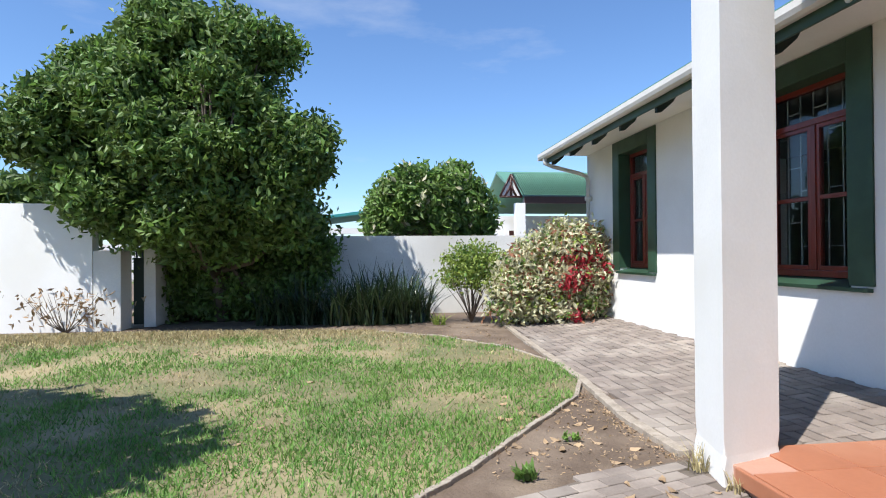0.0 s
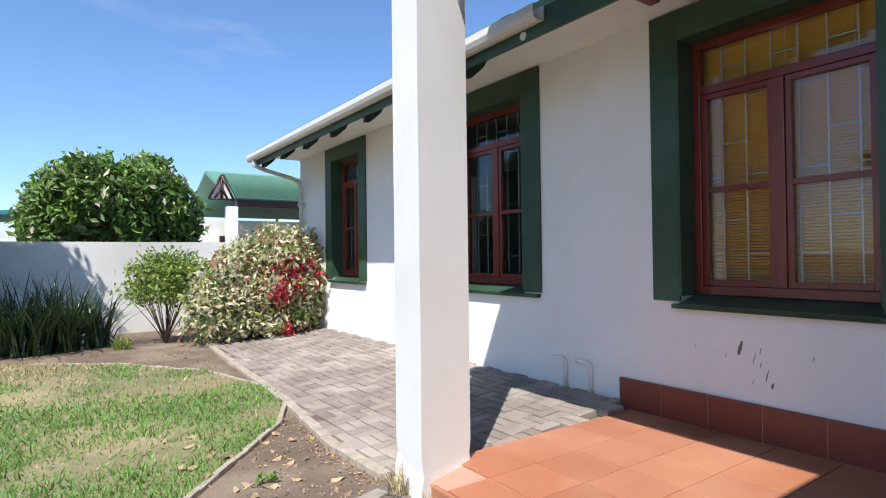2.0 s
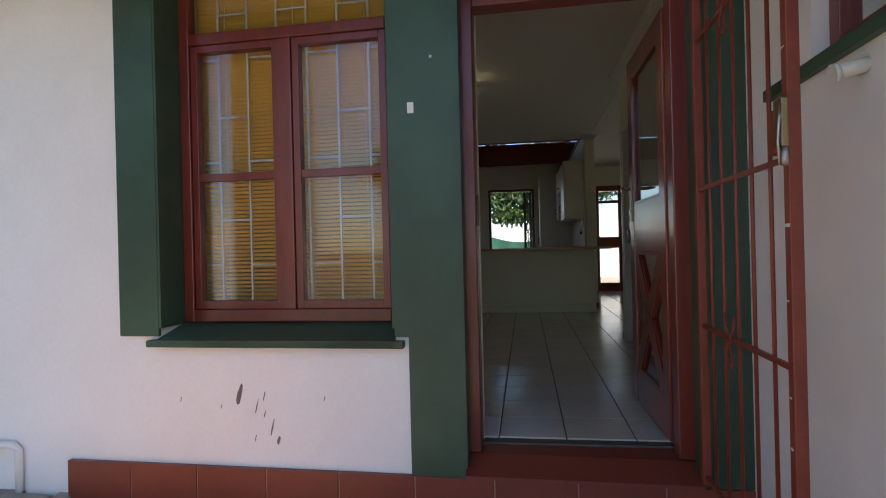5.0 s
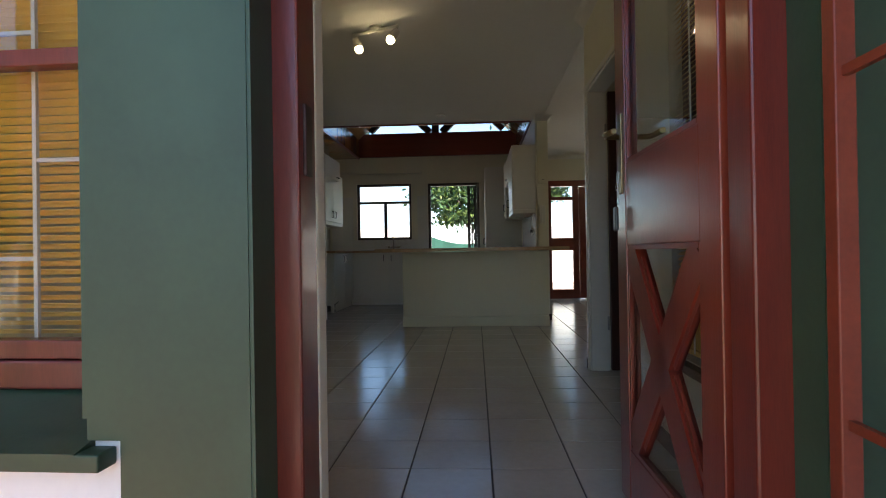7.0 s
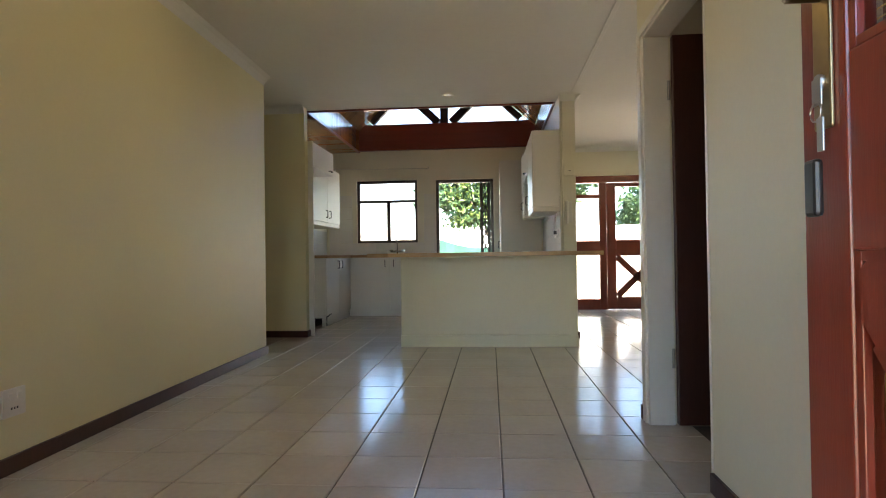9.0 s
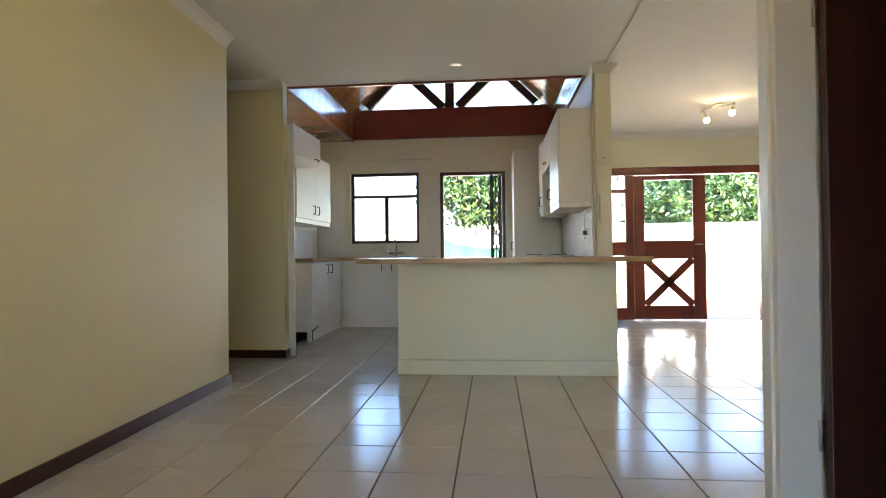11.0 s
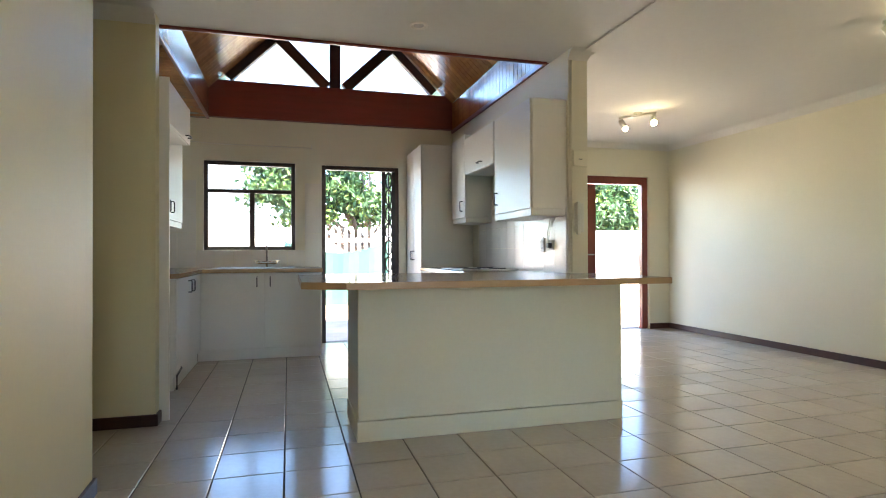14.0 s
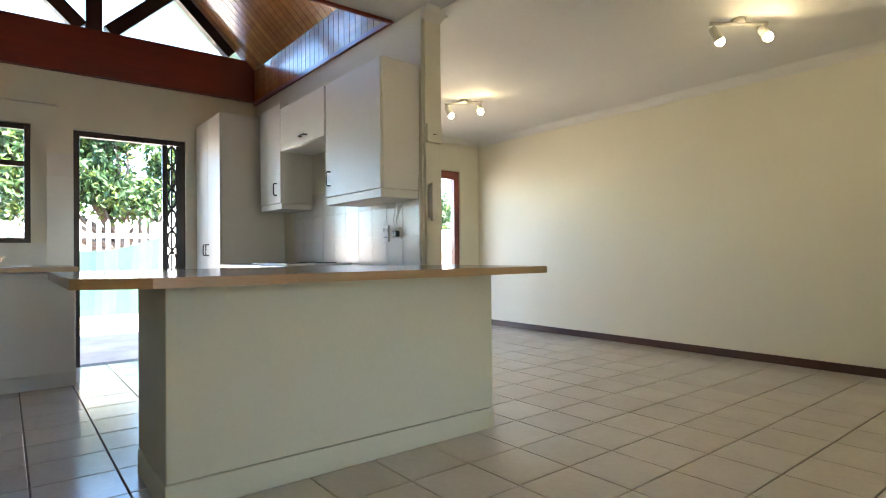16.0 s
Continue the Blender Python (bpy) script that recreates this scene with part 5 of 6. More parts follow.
def tree(name, at, label, blobs, count, size, mats, trunk=0.12, seed=1, per=7, spread=0.10, length=2.0, height=None, inner=0.55, floor_z=-0.4):
    rng = np.random.default_rng(seed)
    t = thing(name, at, label, "tree" if "tree" in name else "shrub")
    base = Vector(at)
    top = Vector(blobs[0][:3])
    stem = bmesh.new()
    pts = [base, base.lerp(top, 0.35) + Vector((0.04, 0.05, 0)), base.lerp(top, 0.7) + Vector((-0.05, 0.02, 0)), top]
    tube(stem, pts, trunk, 9, 0.35)
    tr = part("trunk", stem, BARK, t)
    for b in blobs:
        c = Vector(b[:3])
        for k in range(4):
            e = c + Vector(rng.normal(0, 0.45, 3)) * min(b[3:6])
            s = base.lerp(top, float(rng.uniform(0.25, 0.7)))
            m = s.lerp(e, 0.5) + Vector((0, 0, -0.1 * (e - s).length))
            part("limb", T([s, m, e], trunk * 0.38, 6, 0.3), BARK, tr)
    C = shell(rng, blobs, count, inner)
    C = C[C[:, 2] > floor_z]
    which = rng.random(len(C))
    lo = 0.0
    for share, m in mats:
        sel = C[(which >= lo) & (which < lo + share)]
        lo += share
        if len(sel):
            V, F = leaves(rng, sel, size, length, per, spread)
            put_leaves("crown", V, F, m, t)
    return t


def clumps(seed, centre, radii, count, size, low=-0.5):
    """A crown as one dark core and many small separate masses over its outside."""
    r = random.Random(seed)
    out = [(*centre, radii[0] * 0.72, radii[1] * 0.72, radii[2] * 0.72)]
    while len(out) < count:
        d = Vector((r.gauss(0, 1), r.gauss(0, 1), r.gauss(0, 1))).normalized()
        if d.z < low or d.y > 0.55:
            continue
        k, q = r.uniform(0.80, 1.02), size * r.uniform(0.65, 1.25)
        out.append((centre[0] + d.x * radii[0] * k, centre[1] + d.y * radii[1] * k, centre[2] + d.z * radii[2] * k, q, q * 0.9, q * 0.8))
    return out


big = clumps(3, (-2.85, 10.55, 2.95), (2.14, 1.35, 2.05), 74, 0.38, -0.8) + [(-5.2, 9.8, 2.75, 0.55, 0.5, 0.35), (-5.75, 9.8, 2.95, 0.4, 0.4, 0.25), (-4.9, 9.9, 3.3, 0.5, 0.5, 0.4), (-3.3, 10.3, 5.0, 0.5, 0.5, 0.4),
      (-2.6, 11.7, 1.0, 1.6, 0.5, 1.2), (-1.5, 11.8, 0.9, 1.0, 0.4, 1.0), (-3.5, 11.7, 0.5, 0.7, 0.4, 1.0), (-2.2, 11.7, 0.1, 1.2, 0.5, 0.6),
      (-3.0, 10.4, 1.6, 1.35, 0.7, 0.6), (-1.6, 10.5, 1.5, 0.8, 0.6, 0.5), (-4.2, 9.9, 1.8, 0.5, 0.55, 0.35), (-2.6, 10.6, 1.15, 0.9, 0.5, 0.4)]
tree("broadleaf_tree", (-2.7, 11.6, GROUND), "large dense dark-green broadleaf tree standing by the garden wall", big,
     17500, 0.08, [(0.66, LEAF), (0.34, LEAF2)], trunk=0.16, seed=3, per=8, spread=0.11, length=1.8, inner=0.72)
tree("garden_tree", (1.5, 14.6, GROUND), "rounded bright-green tree behind the garden wall",
     clumps(6, (1.6, 14.4, 2.0), (1.35, 0.9, 1.05), 26, 0.36, -0.4) + [(2.95, 14.3, 1.6, 0.45, 0.4, 0.8), (0.6, 14.3, 1.5, 0.5, 0.5, 0.5)],
     3400, 0.095, [(0.62, LEAF2), (0.28, LEAF), (0.10, LEAFCREAM)], trunk=0.1, seed=5, per=8, spread=0.11, inner=0.7)
tree("far_tree", (-8.5, 14.5, GROUND), "dark green hedge tree beyond the tall garden wall",
     [(-8.0, 14.5, 1.9, 2.2, 1.0, 0.9)], 900, 0.14, [(1.0, LEAF)], seed=7, per=7, inner=0.7)
tree("shade_tree", (-4.9, 2.4, GROUND), "small broadleaf tree casting shade over the lawn",
     [(-4.2, 3.0, 2.9, 1.1, 0.9, 0.7), (-3.6, 2.5, 2.7, 0.9, 0.8, 0.6), (-4.9, 3.6, 2.7, 1.0, 0.8, 0.6)], 900, 0.13, [(1.0, LEAF)], seed=9, per=7, inner=0.3)
tree("flowering_shrub", (3.5, 9.75, -0.36), "large cream-variegated shrub with crimson bracts at the house corner",
     [(3.5, 9.7, 0.35, 0.85, 0.7, 0.75), (3.0, 9.75, 0.2, 0.65, 0.6, 0.6), (3.98, 9.6, 0.35, 0.5, 0.5, 0.7), (3.7, 9.65, 0.85, 0.65, 0.55, 0.5), (3.2, 9.7, 0.7, 0.5, 0.45, 0.4)],
     4200, 0.052, [(0.66, LEAFCREAM), (0.10, LEAFLIME), (0.13, LEAFPINK), (0.11, LEAF2)], trunk=0.05, seed=11, per=8, spread=0.08, inner=0.6, floor_z=-0.3)
rng = np.random.default_rng(2)
red = thing("red_flowers", (3.7, 9.1, 0.3), "cluster of crimson bracts on the variegated shrub", "flowers")
C = np.concatenate([rng.normal((3.72, 9.05, 0.62), (0.12, 0.06, 0.10), (26, 3)), rng.normal((3.55, 8.98, 0.40), (0.12, 0.06, 0.09), (24, 3)), rng.normal((3.65, 9.1, -0.2), (0.06, 0.05, 0.06), (8, 3)), rng.normal((4.0, 9.15, 0.7), (0.1, 0.06, 0.12), (8, 3))])
V, F = leaves(rng, C, 0.06, 1.8, 6, 0.05)
put_leaves("bloom", V, F, LEAFRED, red)
tree("round_shrub", (2.1, 10.55, -0.45), "small shrub with bare grey stems and a lime-green crown",
     [(2.15, 10.5, 0.72, 0.6, 0.5, 0.28), (2.1, 10.5, 0.42, 0.62, 0.5, 0.22)], 430, 0.042, [(0.8, LEAFLIME), (0.2, LEAF2)], trunk=0.025, seed=13, per=9, spread=0.07, inner=0.5, floor_z=0.12)
tw = thing("bare_stems", (2.1, 10.5, -0.45), "bare grey twigs of the small shrub", "twigs")
for k in range(26):
    a, r = rng.uniform(0, 2 * math.pi), rng.uniform(0.25, 0.6)
    part("twig", T([(2.1, 10.5, -0.46), (2.1 + 0.35 * r * math.cos(a), 10.5 + 0.35 * r * math.sin(a), -0.15), (2.1 + r * math.cos(a), 10.5 + r * math.sin(a) * 0.8, 0.25 + rng.uniform(0, 0.3))], 0.011, 5, 0.35), BARK, tw)


def strap_plant(name, at, label, count, length, width, material, radius, seed):
    rng = np.random.default_rng(seed)
    t = thing(name, at, label, "plant")
    V, F = [], []
    for i in range(count):
        a, lean = rng.uniform(0, 2 * math.pi), rng.uniform(0.15, 0.9)
        r0, L = radius * math.sqrt(rng.random()), length * rng.uniform(0.6, 1.1)
        b = rng.uniform(0, 2 * math.pi)
        p0 = np.array([at[0] + r0 * math.cos(b), at[1] + r0 * math.sin(b) * 0.7, at[2]])
        d, s = np.array([math.cos(a), math.sin(a), 0]), np.array([-math.sin(a), math.cos(a), 0])
        c = len(V)
        for k in range(5):
            u = k / 4
            p = p0 + d * L * lean * u ** 1.5 + np.array([0, 0, L * (u * (1.15 - 0.55 * lean * u))]) * 0.8
            w = width * (1 - u) ** 0.6 if k < 4 else 0.001
            V += [p - s * w, p + s * w]
            if k:
                F.append((c + 2 * k - 2, c + 2 * k - 1, c + 2 * k + 1, c + 2 * k))
    put_leaves("strap_leaves", np.array(V), np.array(F), material, t)
    return t


for i, (x, y, n, L) in enumerate(((0.25, 10.5, 190, 1.45), (0.75, 10.6, 170, 1.4), (-0.35, 10.55, 170, 1.2), (-1.0, 10.7, 140, 1.1), (1.05, 10.75, 100, 1.2), (-1.6, 10.75, 110, 1.0))):
    strap_plant("agapanthus", (x, y, -0.46), "dark strap-leaved agapanthus clump by the garden wall", n, L, 0.018, STRAP, 0.32, 20 + i)
strap_plant("small_tuft", (1.45, 10.2, -0.46), "small green strap-leaved tuft in the bed", 40, 0.3, 0.012, LEAFLIME, 0.12, 31)
strap_plant("weed", (1.15, 3.25, -0.46), "small leafy green weed in the soil", 26, 0.12, 0.02, LEAF2, 0.06, 33)
strap_plant("weed", (1.62, 3.85, -0.46), "small leafy green weed in the soil", 18, 0.08, 0.014, LEAF2, 0.07, 34)
dry = thing("dry_shrub", (-4.85, 10.15, -0.45), "small half-dead grey shrub before the white wall", "shrub")
for k in range(24):
    a, r = rng.uniform(0, 2 * math.pi), rng.uniform(0.2, 0.75)
    part("twig", T([(-4.85, 10.15, -0.46), (-4.85 + 0.4 * r * math.cos(a), 10.15 + 0.15 * r * math.sin(a), -0.3), (-4.85 + r * math.cos(a), 10.15 + 0.3 * r * math.sin(a), -0.2 + rng.uniform(0, 0.5))], 0.009, 5, 0.35), BARK, dry)
C = np.stack([rng.normal(-4.85, 0.4, 60), rng.normal(10.12, 0.1, 60), rng.uniform(-0.35, 0.2, 60)], axis=1)
V, F = leaves(rng, C, 0.05, 2.5, 3, 0.06)
put_leaves("sparse_leaves", V, F, DRYLEAF, dry)
# trees behind the house
SITE = Matrix()
tree("yard_tree", (25.6, -1.4, GROUND), "spreading green tree with a leaning limb beyond the yard fence",
     [(25.5, 0.9, 3.3, 1.3, 1.3, 0.8), (25.2, 2.7, 3.1, 1.0, 1.0, 0.55), (25.4, 2.7, 4.1, 1.1, 1.0, 0.6), (25.3, -0.5, 2.7, 1.0, 1.1, 0.6), (25.4, 0.2, 4.7, 1.5, 1.4, 0.7), (25.1, 1.7, 2.25, 0.8, 0.8, 0.35), (25.6, -2.0, 3.8, 1.3, 1.2, 0.7)],
     1700, 0.12, [(0.7, LEAFYARD), (0.3, LEAF)], trunk=0.2, seed=40, per=7, spread=0.15, inner=0.25)
for i, (x, y, q) in enumerate(((25.5, -6.0, 0.85), (26.0, -9.8, 0.9))):
    tree("yard_tree", (x, y, GROUND), "spreading green tree beyond the yard wall",
         [(x, y, 3.2 * q, 2.0, 2.0, 1.3), (x - 0.6, y + 1.2, 2.6 * q, 1.4, 1.5, 1.0), (x - 0.5, y - 1.3, 2.8 * q, 1.4, 1.4, 1.0), (x, y, 4.5 * q, 1.5, 1.6, 1.0)], 1300, 0.13, [(0.8, LEAFYARD), (0.2, LEAF)], trunk=0.16, seed=41 + i, per=7, spread=0.14, inner=0.3)

# ---- grass ----
SITE = GARDEN
def grass(name, count, seed, material, label, dry=False):
    rng = np.random.default_rng(seed)
    n = count * 4
    x, y = rng.uniform(-5.5, 2.45, n), rng.uniform(1.6, 9.9, n)
    ok = rng.random(n) < np.clip(3.2 / np.maximum(y, 1.0), 0.25, 1)
    x, y = x[ok], y[ok]
    keep = np.array([inside(LAWN_POLY, a, b) for a, b in zip(x, y)])
    x, y = x[keep], y[keep]
    patch = np.array([noise.fractal(Vector((a * 0.9, b * 0.9, 3.1)), 1.0, 2.0, 4) for a, b in zip(x, y)])
    edge = np.clip((y - 7.6) / 1.6, 0, 1)
    p = (patch * 1.5 + edge * 0.9 - 0.12) if dry else (0.30 - patch * 1.6 - edge * 0.9)
    keep = rng.random(len(x)) < np.clip(p + (0.12 if dry else 0.32), 0.04, 1)
    x, y = x[keep][:count], y[keep][:count]
    k = len(x)
    a = rng.uniform(0, 2 * math.pi, k); h = rng.uniform(0.012, 0.055, k) * (0.6 + 0.8 * rng.random(k)) * (0.8 if dry else 1.0); w = rng.uniform(0.002, 0.004, k) * (1 + y * 0.18)
    lean = rng.normal(0, 0.022, (k, 2))
    z = np.full(k, -0.453)
    V = np.stack([np.stack([x - w * np.cos(a), y - w * np.sin(a), z], 1), np.stack([x + w * np.cos(a), y + w * np.sin(a), z], 1), np.stack([x + lean[:, 0], y + lean[:, 1], z + h], 1)], axis=1).reshape(-1, 3)
    F = np.arange(k * 3).reshape(-1, 3)
    me = bpy.data.meshes.new(name)
    me.from_pydata(V.tolist(), [], F.tolist())
    me.materials.append(material)
    ob = tagged(new(name, me), label, "grass", kind="stuff")
    ob.matrix_basis = SITE


grass("grass", 78000, 1, GRASS, "short patchy green lawn grass")
grass("dry_grass", 20000, 2, STRAW, "dry straw-coloured lawn grass", dry=True)

rs = np.random.default_rng(55)
k = 24000
x, y = np.minimum(rs.uniform(-6.5, 1.6, k), rs.uniform(-6.5, 4.0, k)), 9.95 - np.abs(rs.normal(0, 0.62, k))
keep = np.array([inside(LAWN_POLY, a, b) for a, b in zip(x, y)])
x, y = x[keep], y[keep]
k = len(x)
a, hgt, w = rs.uniform(0, 2 * math.pi, k), rs.uniform(0.015, 0.06, k), rs.uniform(0.006, 0.012, k)
V = np.stack([np.stack([x - w * np.cos(a), y - w * np.sin(a), np.full(k, -0.453)], 1), np.stack([x + w * np.cos(a), y + w * np.sin(a), np.full(k, -0.453)], 1), np.stack([x + rs.normal(0, 0.03, k), y + rs.normal(0, 0.03, k), -0.453 + hgt], 1)], axis=1).reshape(-1, 3)
me = bpy.data.meshes.new("straw_edge")
me.from_pydata(V.tolist(), [], np.arange(k * 3).reshape(-1, 3).tolist())
me.materials.append(STRAW)
tagged(new("straw_edge", me), "band of dry straw-coloured grass along the far lawn edge", "grass", kind="stuff").matrix_basis = SITE

# lawn edging and path kerb, in short rough pieces
def along(points, step):
    out, left = [], 0.0
    for (x0, y0), (x1, y1) in zip(points, points[1:]):
        L = math.hypot(x1 - x0, y1 - y0)
        s = left
        while s < L:
            out.append((x0 + (x1 - x0) * s / L, y0 + (y1 - y0) * s / L, math.atan2(y1 - y0, x1 - x0)))
            s += step
        left = s - L
    return out


def chain(name, label, pts, step, w, z0, z1, material, seed):
    r = random.Random(seed)
    t = thing(name, (pts[0][0], pts[0][1], z0), label, "edging")
    for x, y, a in along(pts, step):
        bm = B(-step / 2 + 0.002, step / 2 - 0.002, -w / 2, w / 2, 0, z1 - z0 + r.uniform(-0.006, 0.006), bevel=0.006)
        for v in bm.verts:
            v.co.y += 0.006 * noise.noise(Vector((x * 7 + v.co.x * 9, y * 7, v.co.z * 9)))
        bmesh.ops.transform(bm, matrix=pose(x, y, z0, 0, 0, math.degrees(a) + r.uniform(-3, 3)), verts=bm.verts)
        part("edging_piece", bm, material, t)


chain("lawn_edging", "thin rough concrete edging round the lawn", LAWN_EDGE[1:-1], 0.22, 0.042, GROUND - 0.03, -0.438, KERB, 1)
chain("path_kerb", "rough concrete kerb along the paved path", [(2.66, 10.5), (2.52, 8.5), (2.38, 5.66), (2.22, 4.18), (2.24, 3.46)], 0.30, 0.085, GROUND - 0.05, -0.432, KERB, 2)
rn = np.random.default_rng(77)
C = np.stack([rn.uniform(0.9, 2.3, 1500), rn.uniform(3.2, 9.6, 1500), np.full(1500, GROUND + 0.006)], 1)
C = C[[not inside(LAWN_POLY, a, b) and b > 3.25 for a, b, _ in C]]
C = np.concatenate([C, np.stack([rn.uniform(-4.5, 2.4, 700), rn.uniform(9.7, 10.6, 700), np.full(700, GROUND + 0.006)], 1), np.stack([2.16 + rn.normal(0, 0.05, 260), rn.uniform(3.4, 6.0, 260), np.full(260, GROUND + 0.008)], 1)])
V, F = leaves(rn, C, 0.014, 2.2, 2, 0.02, 0.0)
V[:, 2] = np.clip(V[:, 2], GROUND + 0.001, GROUND + 0.02)
lit = thing("leaf_litter", (1.6, 4.5, GROUND), "fine dry leaf litter strewn over the soil bed", "litter")
put_leaves("litter", V, F, DRYLEAF, lit)
strap_plant("dry_tuft", (2.17, 3.2, -0.45), "dry grass tuft at the foot of the pillar", 34, 0.2, 0.005, STRAW, 0.06, 35)
strap_plant("dry_tuft", (2.2, 2.9, -0.45), "dry grass tuft at the foot of the pillar", 20, 0.12, 0.005, STRAW, 0.06, 36)
rl = random.Random(5)
leaf_me = []
for k in range(4):
    V = []
    for j in range(8):
        a = 2 * math.pi * j / 8
        V.append((0.035 * math.cos(a) * (1 + 0.3 * (j == 0)), 0.018 * math.sin(a), 0.008 * math.sin(a * 2 + k) + 0.006))
    me = bpy.data.meshes.new("fallen_leaf"); me.from_pydata(V, [], [tuple(range(8))]); me.materials.append(DRYLEAF); leaf_me.append(me)
for k in range(70):
    u = rl.random()
    x, y = (rl.uniform(1.2, 2.2), rl.uniform(3.4, 5.0)) if u < 0.6 else (rl.uniform(-2.5, 2.2), rl.uniform(3.5, 9.0)) if u < 0.85 else (rl.uniform(1.6, 2.2), rl.uniform(2.6, 3.3))
    on = inside(LAWN_POLY, x, y) or inside(APRON_POLY, x, y)
    ob = tagged(new("fallen_leaf", leaf_me[k % 4]), "curled dry brown leaf lying on the ground", "leaf", "fallen leaves")
    ob.matrix_basis = SITE @ pose(x, y, (-0.448 if on else GROUND), rl.uniform(-8, 8), rl.uniform(-8, 8), rl.uniform(0, 360)) @ Matrix.Scale(rl.uniform(0.7, 1.4), 4)

# ---- tiles and pavers ----
def piece(name, w, d, h, material, bevel=0.003):
    return mesh_of(B(-w / 2, w / 2, -d / 2, d / 2, -h, 0, bevel=0) if not bevel else B(-w / 2, w / 2, -d / 2, d / 2, -h, 0, bevel=bevel), name, material)


def lay(name, spots, me, parent, material, limit):
    """spots: (x, y, z, turn about z, tilt about y). The first ones become single pieces, the rest one joined part."""
    for x, y, z, a, b in spots[:limit]:
        ob = new(name, me)
        ob.parent = parent
        ob.matrix_basis = pose(x, y, z, 0, b, a)
    rest = spots[limit:]
    if rest:
        n = len(me.vertices)
        co = np.array([v.co for v in me.vertices])
        fc = [tuple(p.vertices) for p in me.polygons]
        V, F = [], []
        for i, (x, y, z, a, b) in enumerate(rest):
            m = np.array(pose(x, y, z, 0, b, a))
            V.append(co @ m[:3, :3].T + m[:3, 3])
            F += [tuple(v + i * n for v in f) for f in fc]
        m2 = bpy.data.meshes.new(name + "s_far")
        m2.from_pydata(np.concatenate(V).tolist(), [], F)
        m2.materials.append(material)
        part(name + "s_far", m2, material, parent, kind="stuff")


S = 0.333
def bevel_slab(name, w, d, h, e, material):
    """Thin slab with chamfered upper edges."""
    v = [(sx * w / 2, sy * d / 2, -h) for sx, sy in ((-1, -1), (1, -1), (1, 1), (-1, 1))] + [(sx * w / 2, sy * d / 2, -e) for sx, sy in ((-1, -1), (1, -1), (1, 1), (-1, 1))] + [(sx * (w / 2 - e), sy * (d / 2 - e), 0) for sx, sy in ((-1, -1), (1, -1), (1, 1), (-1, 1))]
    f = [(3, 2, 1, 0), (8, 9, 10, 11)] + [(i + o, (i + 1) % 4 + o, (i + 1) % 4 + o + 4, i + o + 4) for o in (0, 4) for i in range(4)]
    me = bpy.data.meshes.new(name); me.from_pydata(v, [], f); me.materials.append(material); me.update()
    return me


SITE = Matrix()
rt = random.Random(8)
spots = []
for i in range(-14, 14):
    for j in range(-15, 14):
        x, y = 8.87 + S * (i + 0.5), 1.672 + S * (j + 0.5)
        if x < 4.1 or x > BACK + 0.05:
            continue
        if not ((0.22 - S < y < 3.35 and x < 9.2) or (y > -3.0 and y < 3.4 and x >= 9.0) or (x > 7.2 and -3.0 < y < 0.3) or (9.1 < x < 10.25 and y < 6)):
            continue
        spots.append((x, y, rt.uniform(-0.0008, 0.0), 0, rt.uniform(-0.04, 0.04)))
spots.sort(key=lambda s: s[0])
lay("floor_tile", spots, bevel_slab("floor_tile", S - 0.007, S - 0.007, 0.008, 0.0022, TILE), floor, TILE, 300)

SITE = GARDEN
R = 0.36
spots = []
cut = []
for i in range(6):
    for j in range(9):
        x, y = 4.345 - R * (i + 0.5), 3.20 - R * (j + 0.5)
        if i < 5:
            spots.append((x, y, PORCH, 0, 0))
        elif j > 0:
            cut.append((4.345 - R * 5 - 0.142, y, PORCH, 0, 0))
lay("porch_tile", spots, bevel_slab("porch_tile", R - 0.005, R - 0.005, 0.011, 0.002, TILE_RED), porch, TILE_RED, 300)
lay("porch_tile", cut, bevel_slab("porch_tile", 0.279, R - 0.005, 0.011, 0.002, TILE_RED), porch, TILE_RED, 300)
solid("porch_nosing", boxes((2.232, 2.262, 0.0, 2.95, -0.43, PORCH - 0.002), (2.64, W0 - 0.03, 3.201, 3.225, -0.43, PORCH - 0.002), bevel=0.008), TILE_RED, "worn terracotta edge of the porch", "nosing")

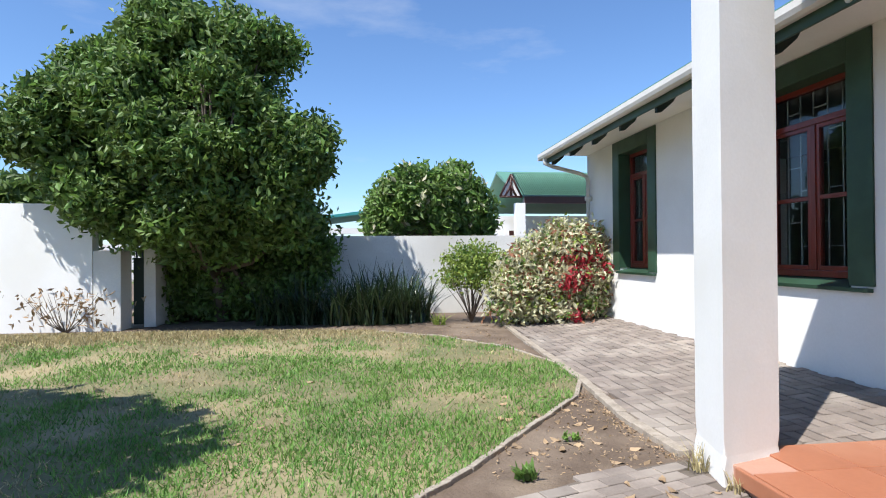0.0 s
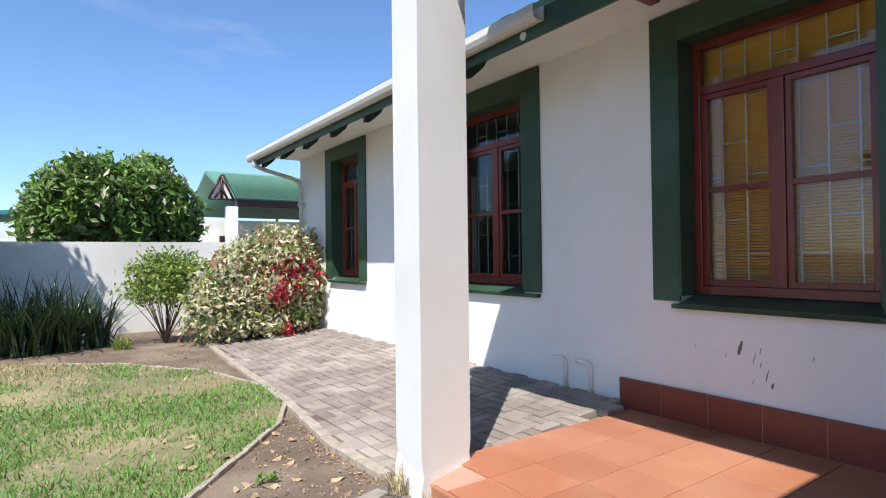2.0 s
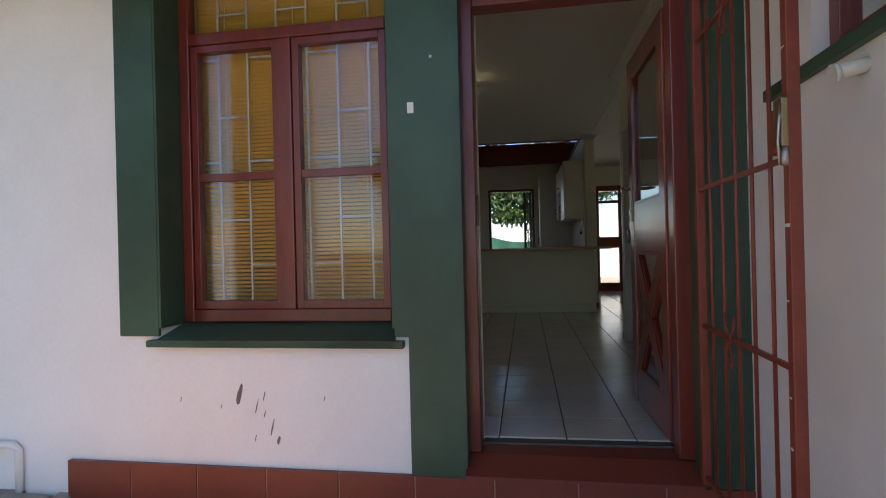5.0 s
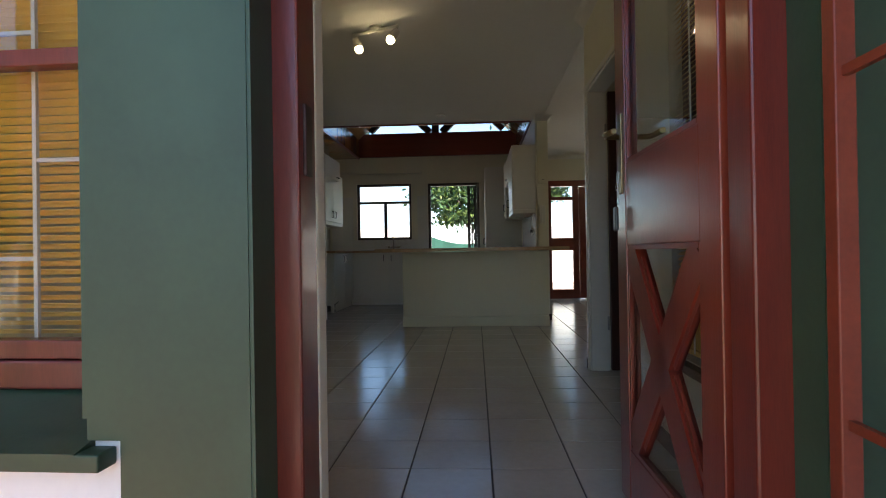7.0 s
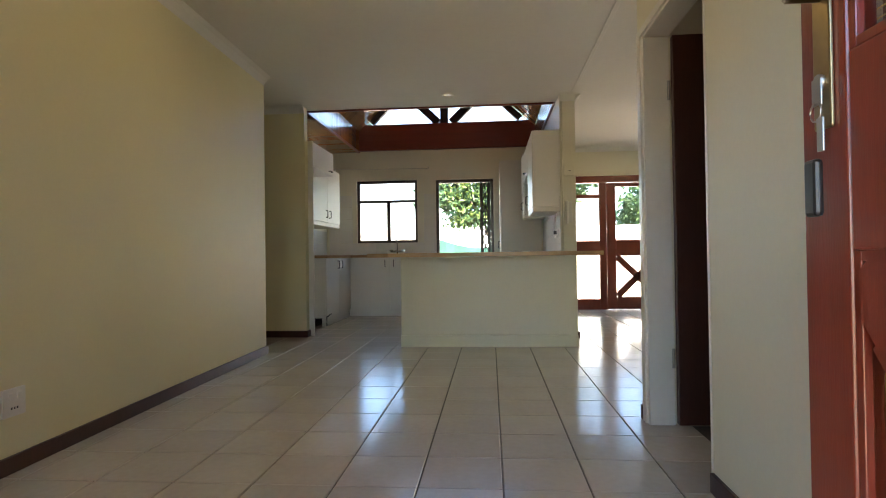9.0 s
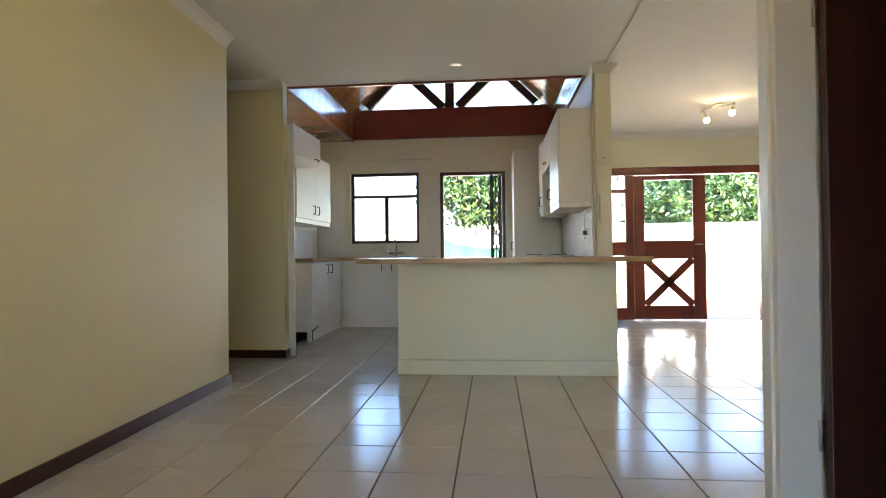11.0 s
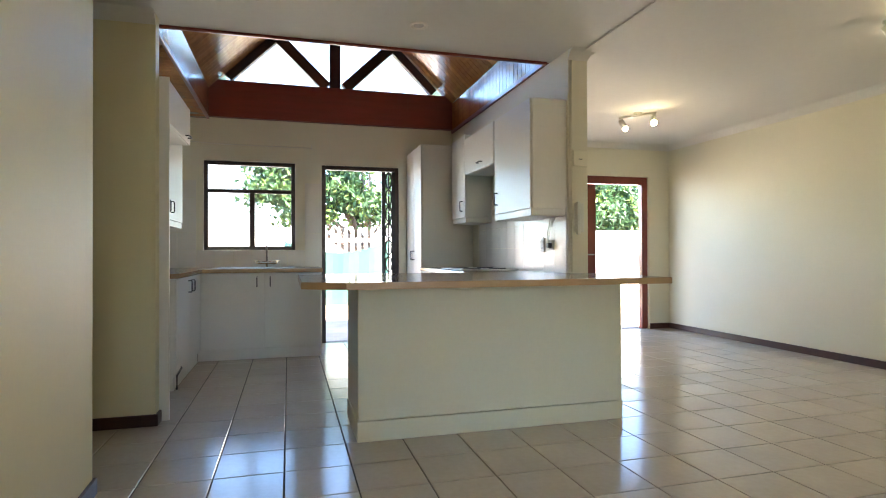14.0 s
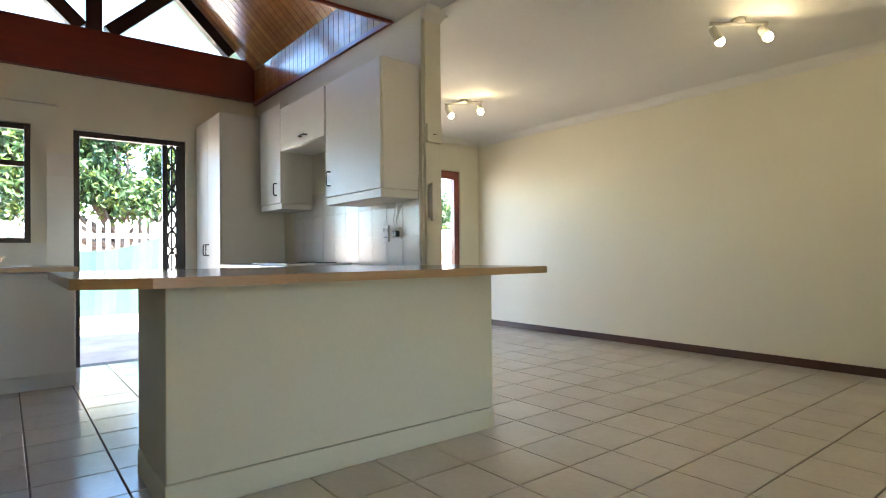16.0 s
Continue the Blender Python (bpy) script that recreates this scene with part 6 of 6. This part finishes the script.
rp = random.Random(12)
near, far = [], []
for i in range(12):
    for j in range(38):
        cx, cy = 2.32 + 0.2 * i, 3.30 + 0.2 * j
        e = 2.26 if cy < 4.2 else 2.26 + (cy - 4.2) * 0.058
        for k in (-1, 1):
            along_x = (i + j) % 2 == 0
            x, y, a = (cx, cy + 0.05 * k, 0) if along_x else (cx + 0.05 * k, cy, 90)
            if x < e + 0.04 or x > W0 - 0.02 or cy > 10.5 or (2.18 < x < 2.66 and y < 3.45) or y < 3.26:
                continue
            s = (x, y, slope_z(x) + rp.uniform(-0.003, 0.003), a + rp.uniform(-1.2, 1.2), -5.03 if x > 2.4 and along_x else 0)
            (near if cy < 4.6 else far).append(s)
pv = bevel_slab("paver", 0.194, 0.094, 0.05, 0.004, PAVER)
lay("paver", near + far, pv, path_bed, PAVER, 300)
near = []
for i in range(-14, 26):
    for j in range(-30, 14):
        u, v = 0.2 * i + (0.1 if j % 2 else 0), 0.1 * j
        x, y = 1.2 + u * 0.956 - v * 0.292, 2.9 + u * 0.292 + v * 0.956
        if inside(APRON_POLY, x, y) and x < 2.2 and not (x > 2.1 and y > 2.95):
            near.append((x, y, -0.448 + rp.uniform(-0.003, 0.003), 17 + rp.uniform(-1.5, 1.5), 0))
near.sort(key=lambda s: -s[1])
lay("paver", near, pv, apron_bed, PAVER, 300)

# kitchen wall tiles
SITE = Matrix()
tiles_r = thing("hob_splashback", (11.2, 0.284, 0.93), "white glazed wall tiles above the hob worktop", "splashback")
me = mesh_of(B(-0.098, 0.098, -0.004, 0.004, -0.098, 0.098, bevel=0.0), "wall_tile", WALLTILE)
def wtile(x, y, z, rz, parent):
    ob = new("tile", me); ob.parent = parent
    ob.matrix_parent_inverse = base_of(parent).inverted()
    ob.matrix_basis = pose(x, y, z, 0, 0, rz)
for i in range(10):
    for j in range(3 if i < 11 else 5):
        wtile(10.22 + 0.2 * i, 0.285, 1.03 + 0.2 * j, 0, tiles_r)
tiles_b = thing("window_splashback", (BACK, 2.6, 0.93), "white glazed wall tiles round the kitchen window", "splashback")
for i in range(9):
    for j in range(5):
        y, z = 2.03 + 0.2 * i, 1.03 + 0.2 * j
        if 2.13 < y < 3.37 and z > 1.1:
            continue
        wtile(BACK - 0.0045, y, z, 90, tiles_b)
tiles_l = thing("corner_splashback", (12, 3.766, 0.93), "white glazed wall tiles above the corner worktop", "splashback")
for i in range(10):
    for j in range(2):
        wtile(11.22 + 0.2 * i, 3.765, 1.03 + 0.2 * j, 0, tiles_l)
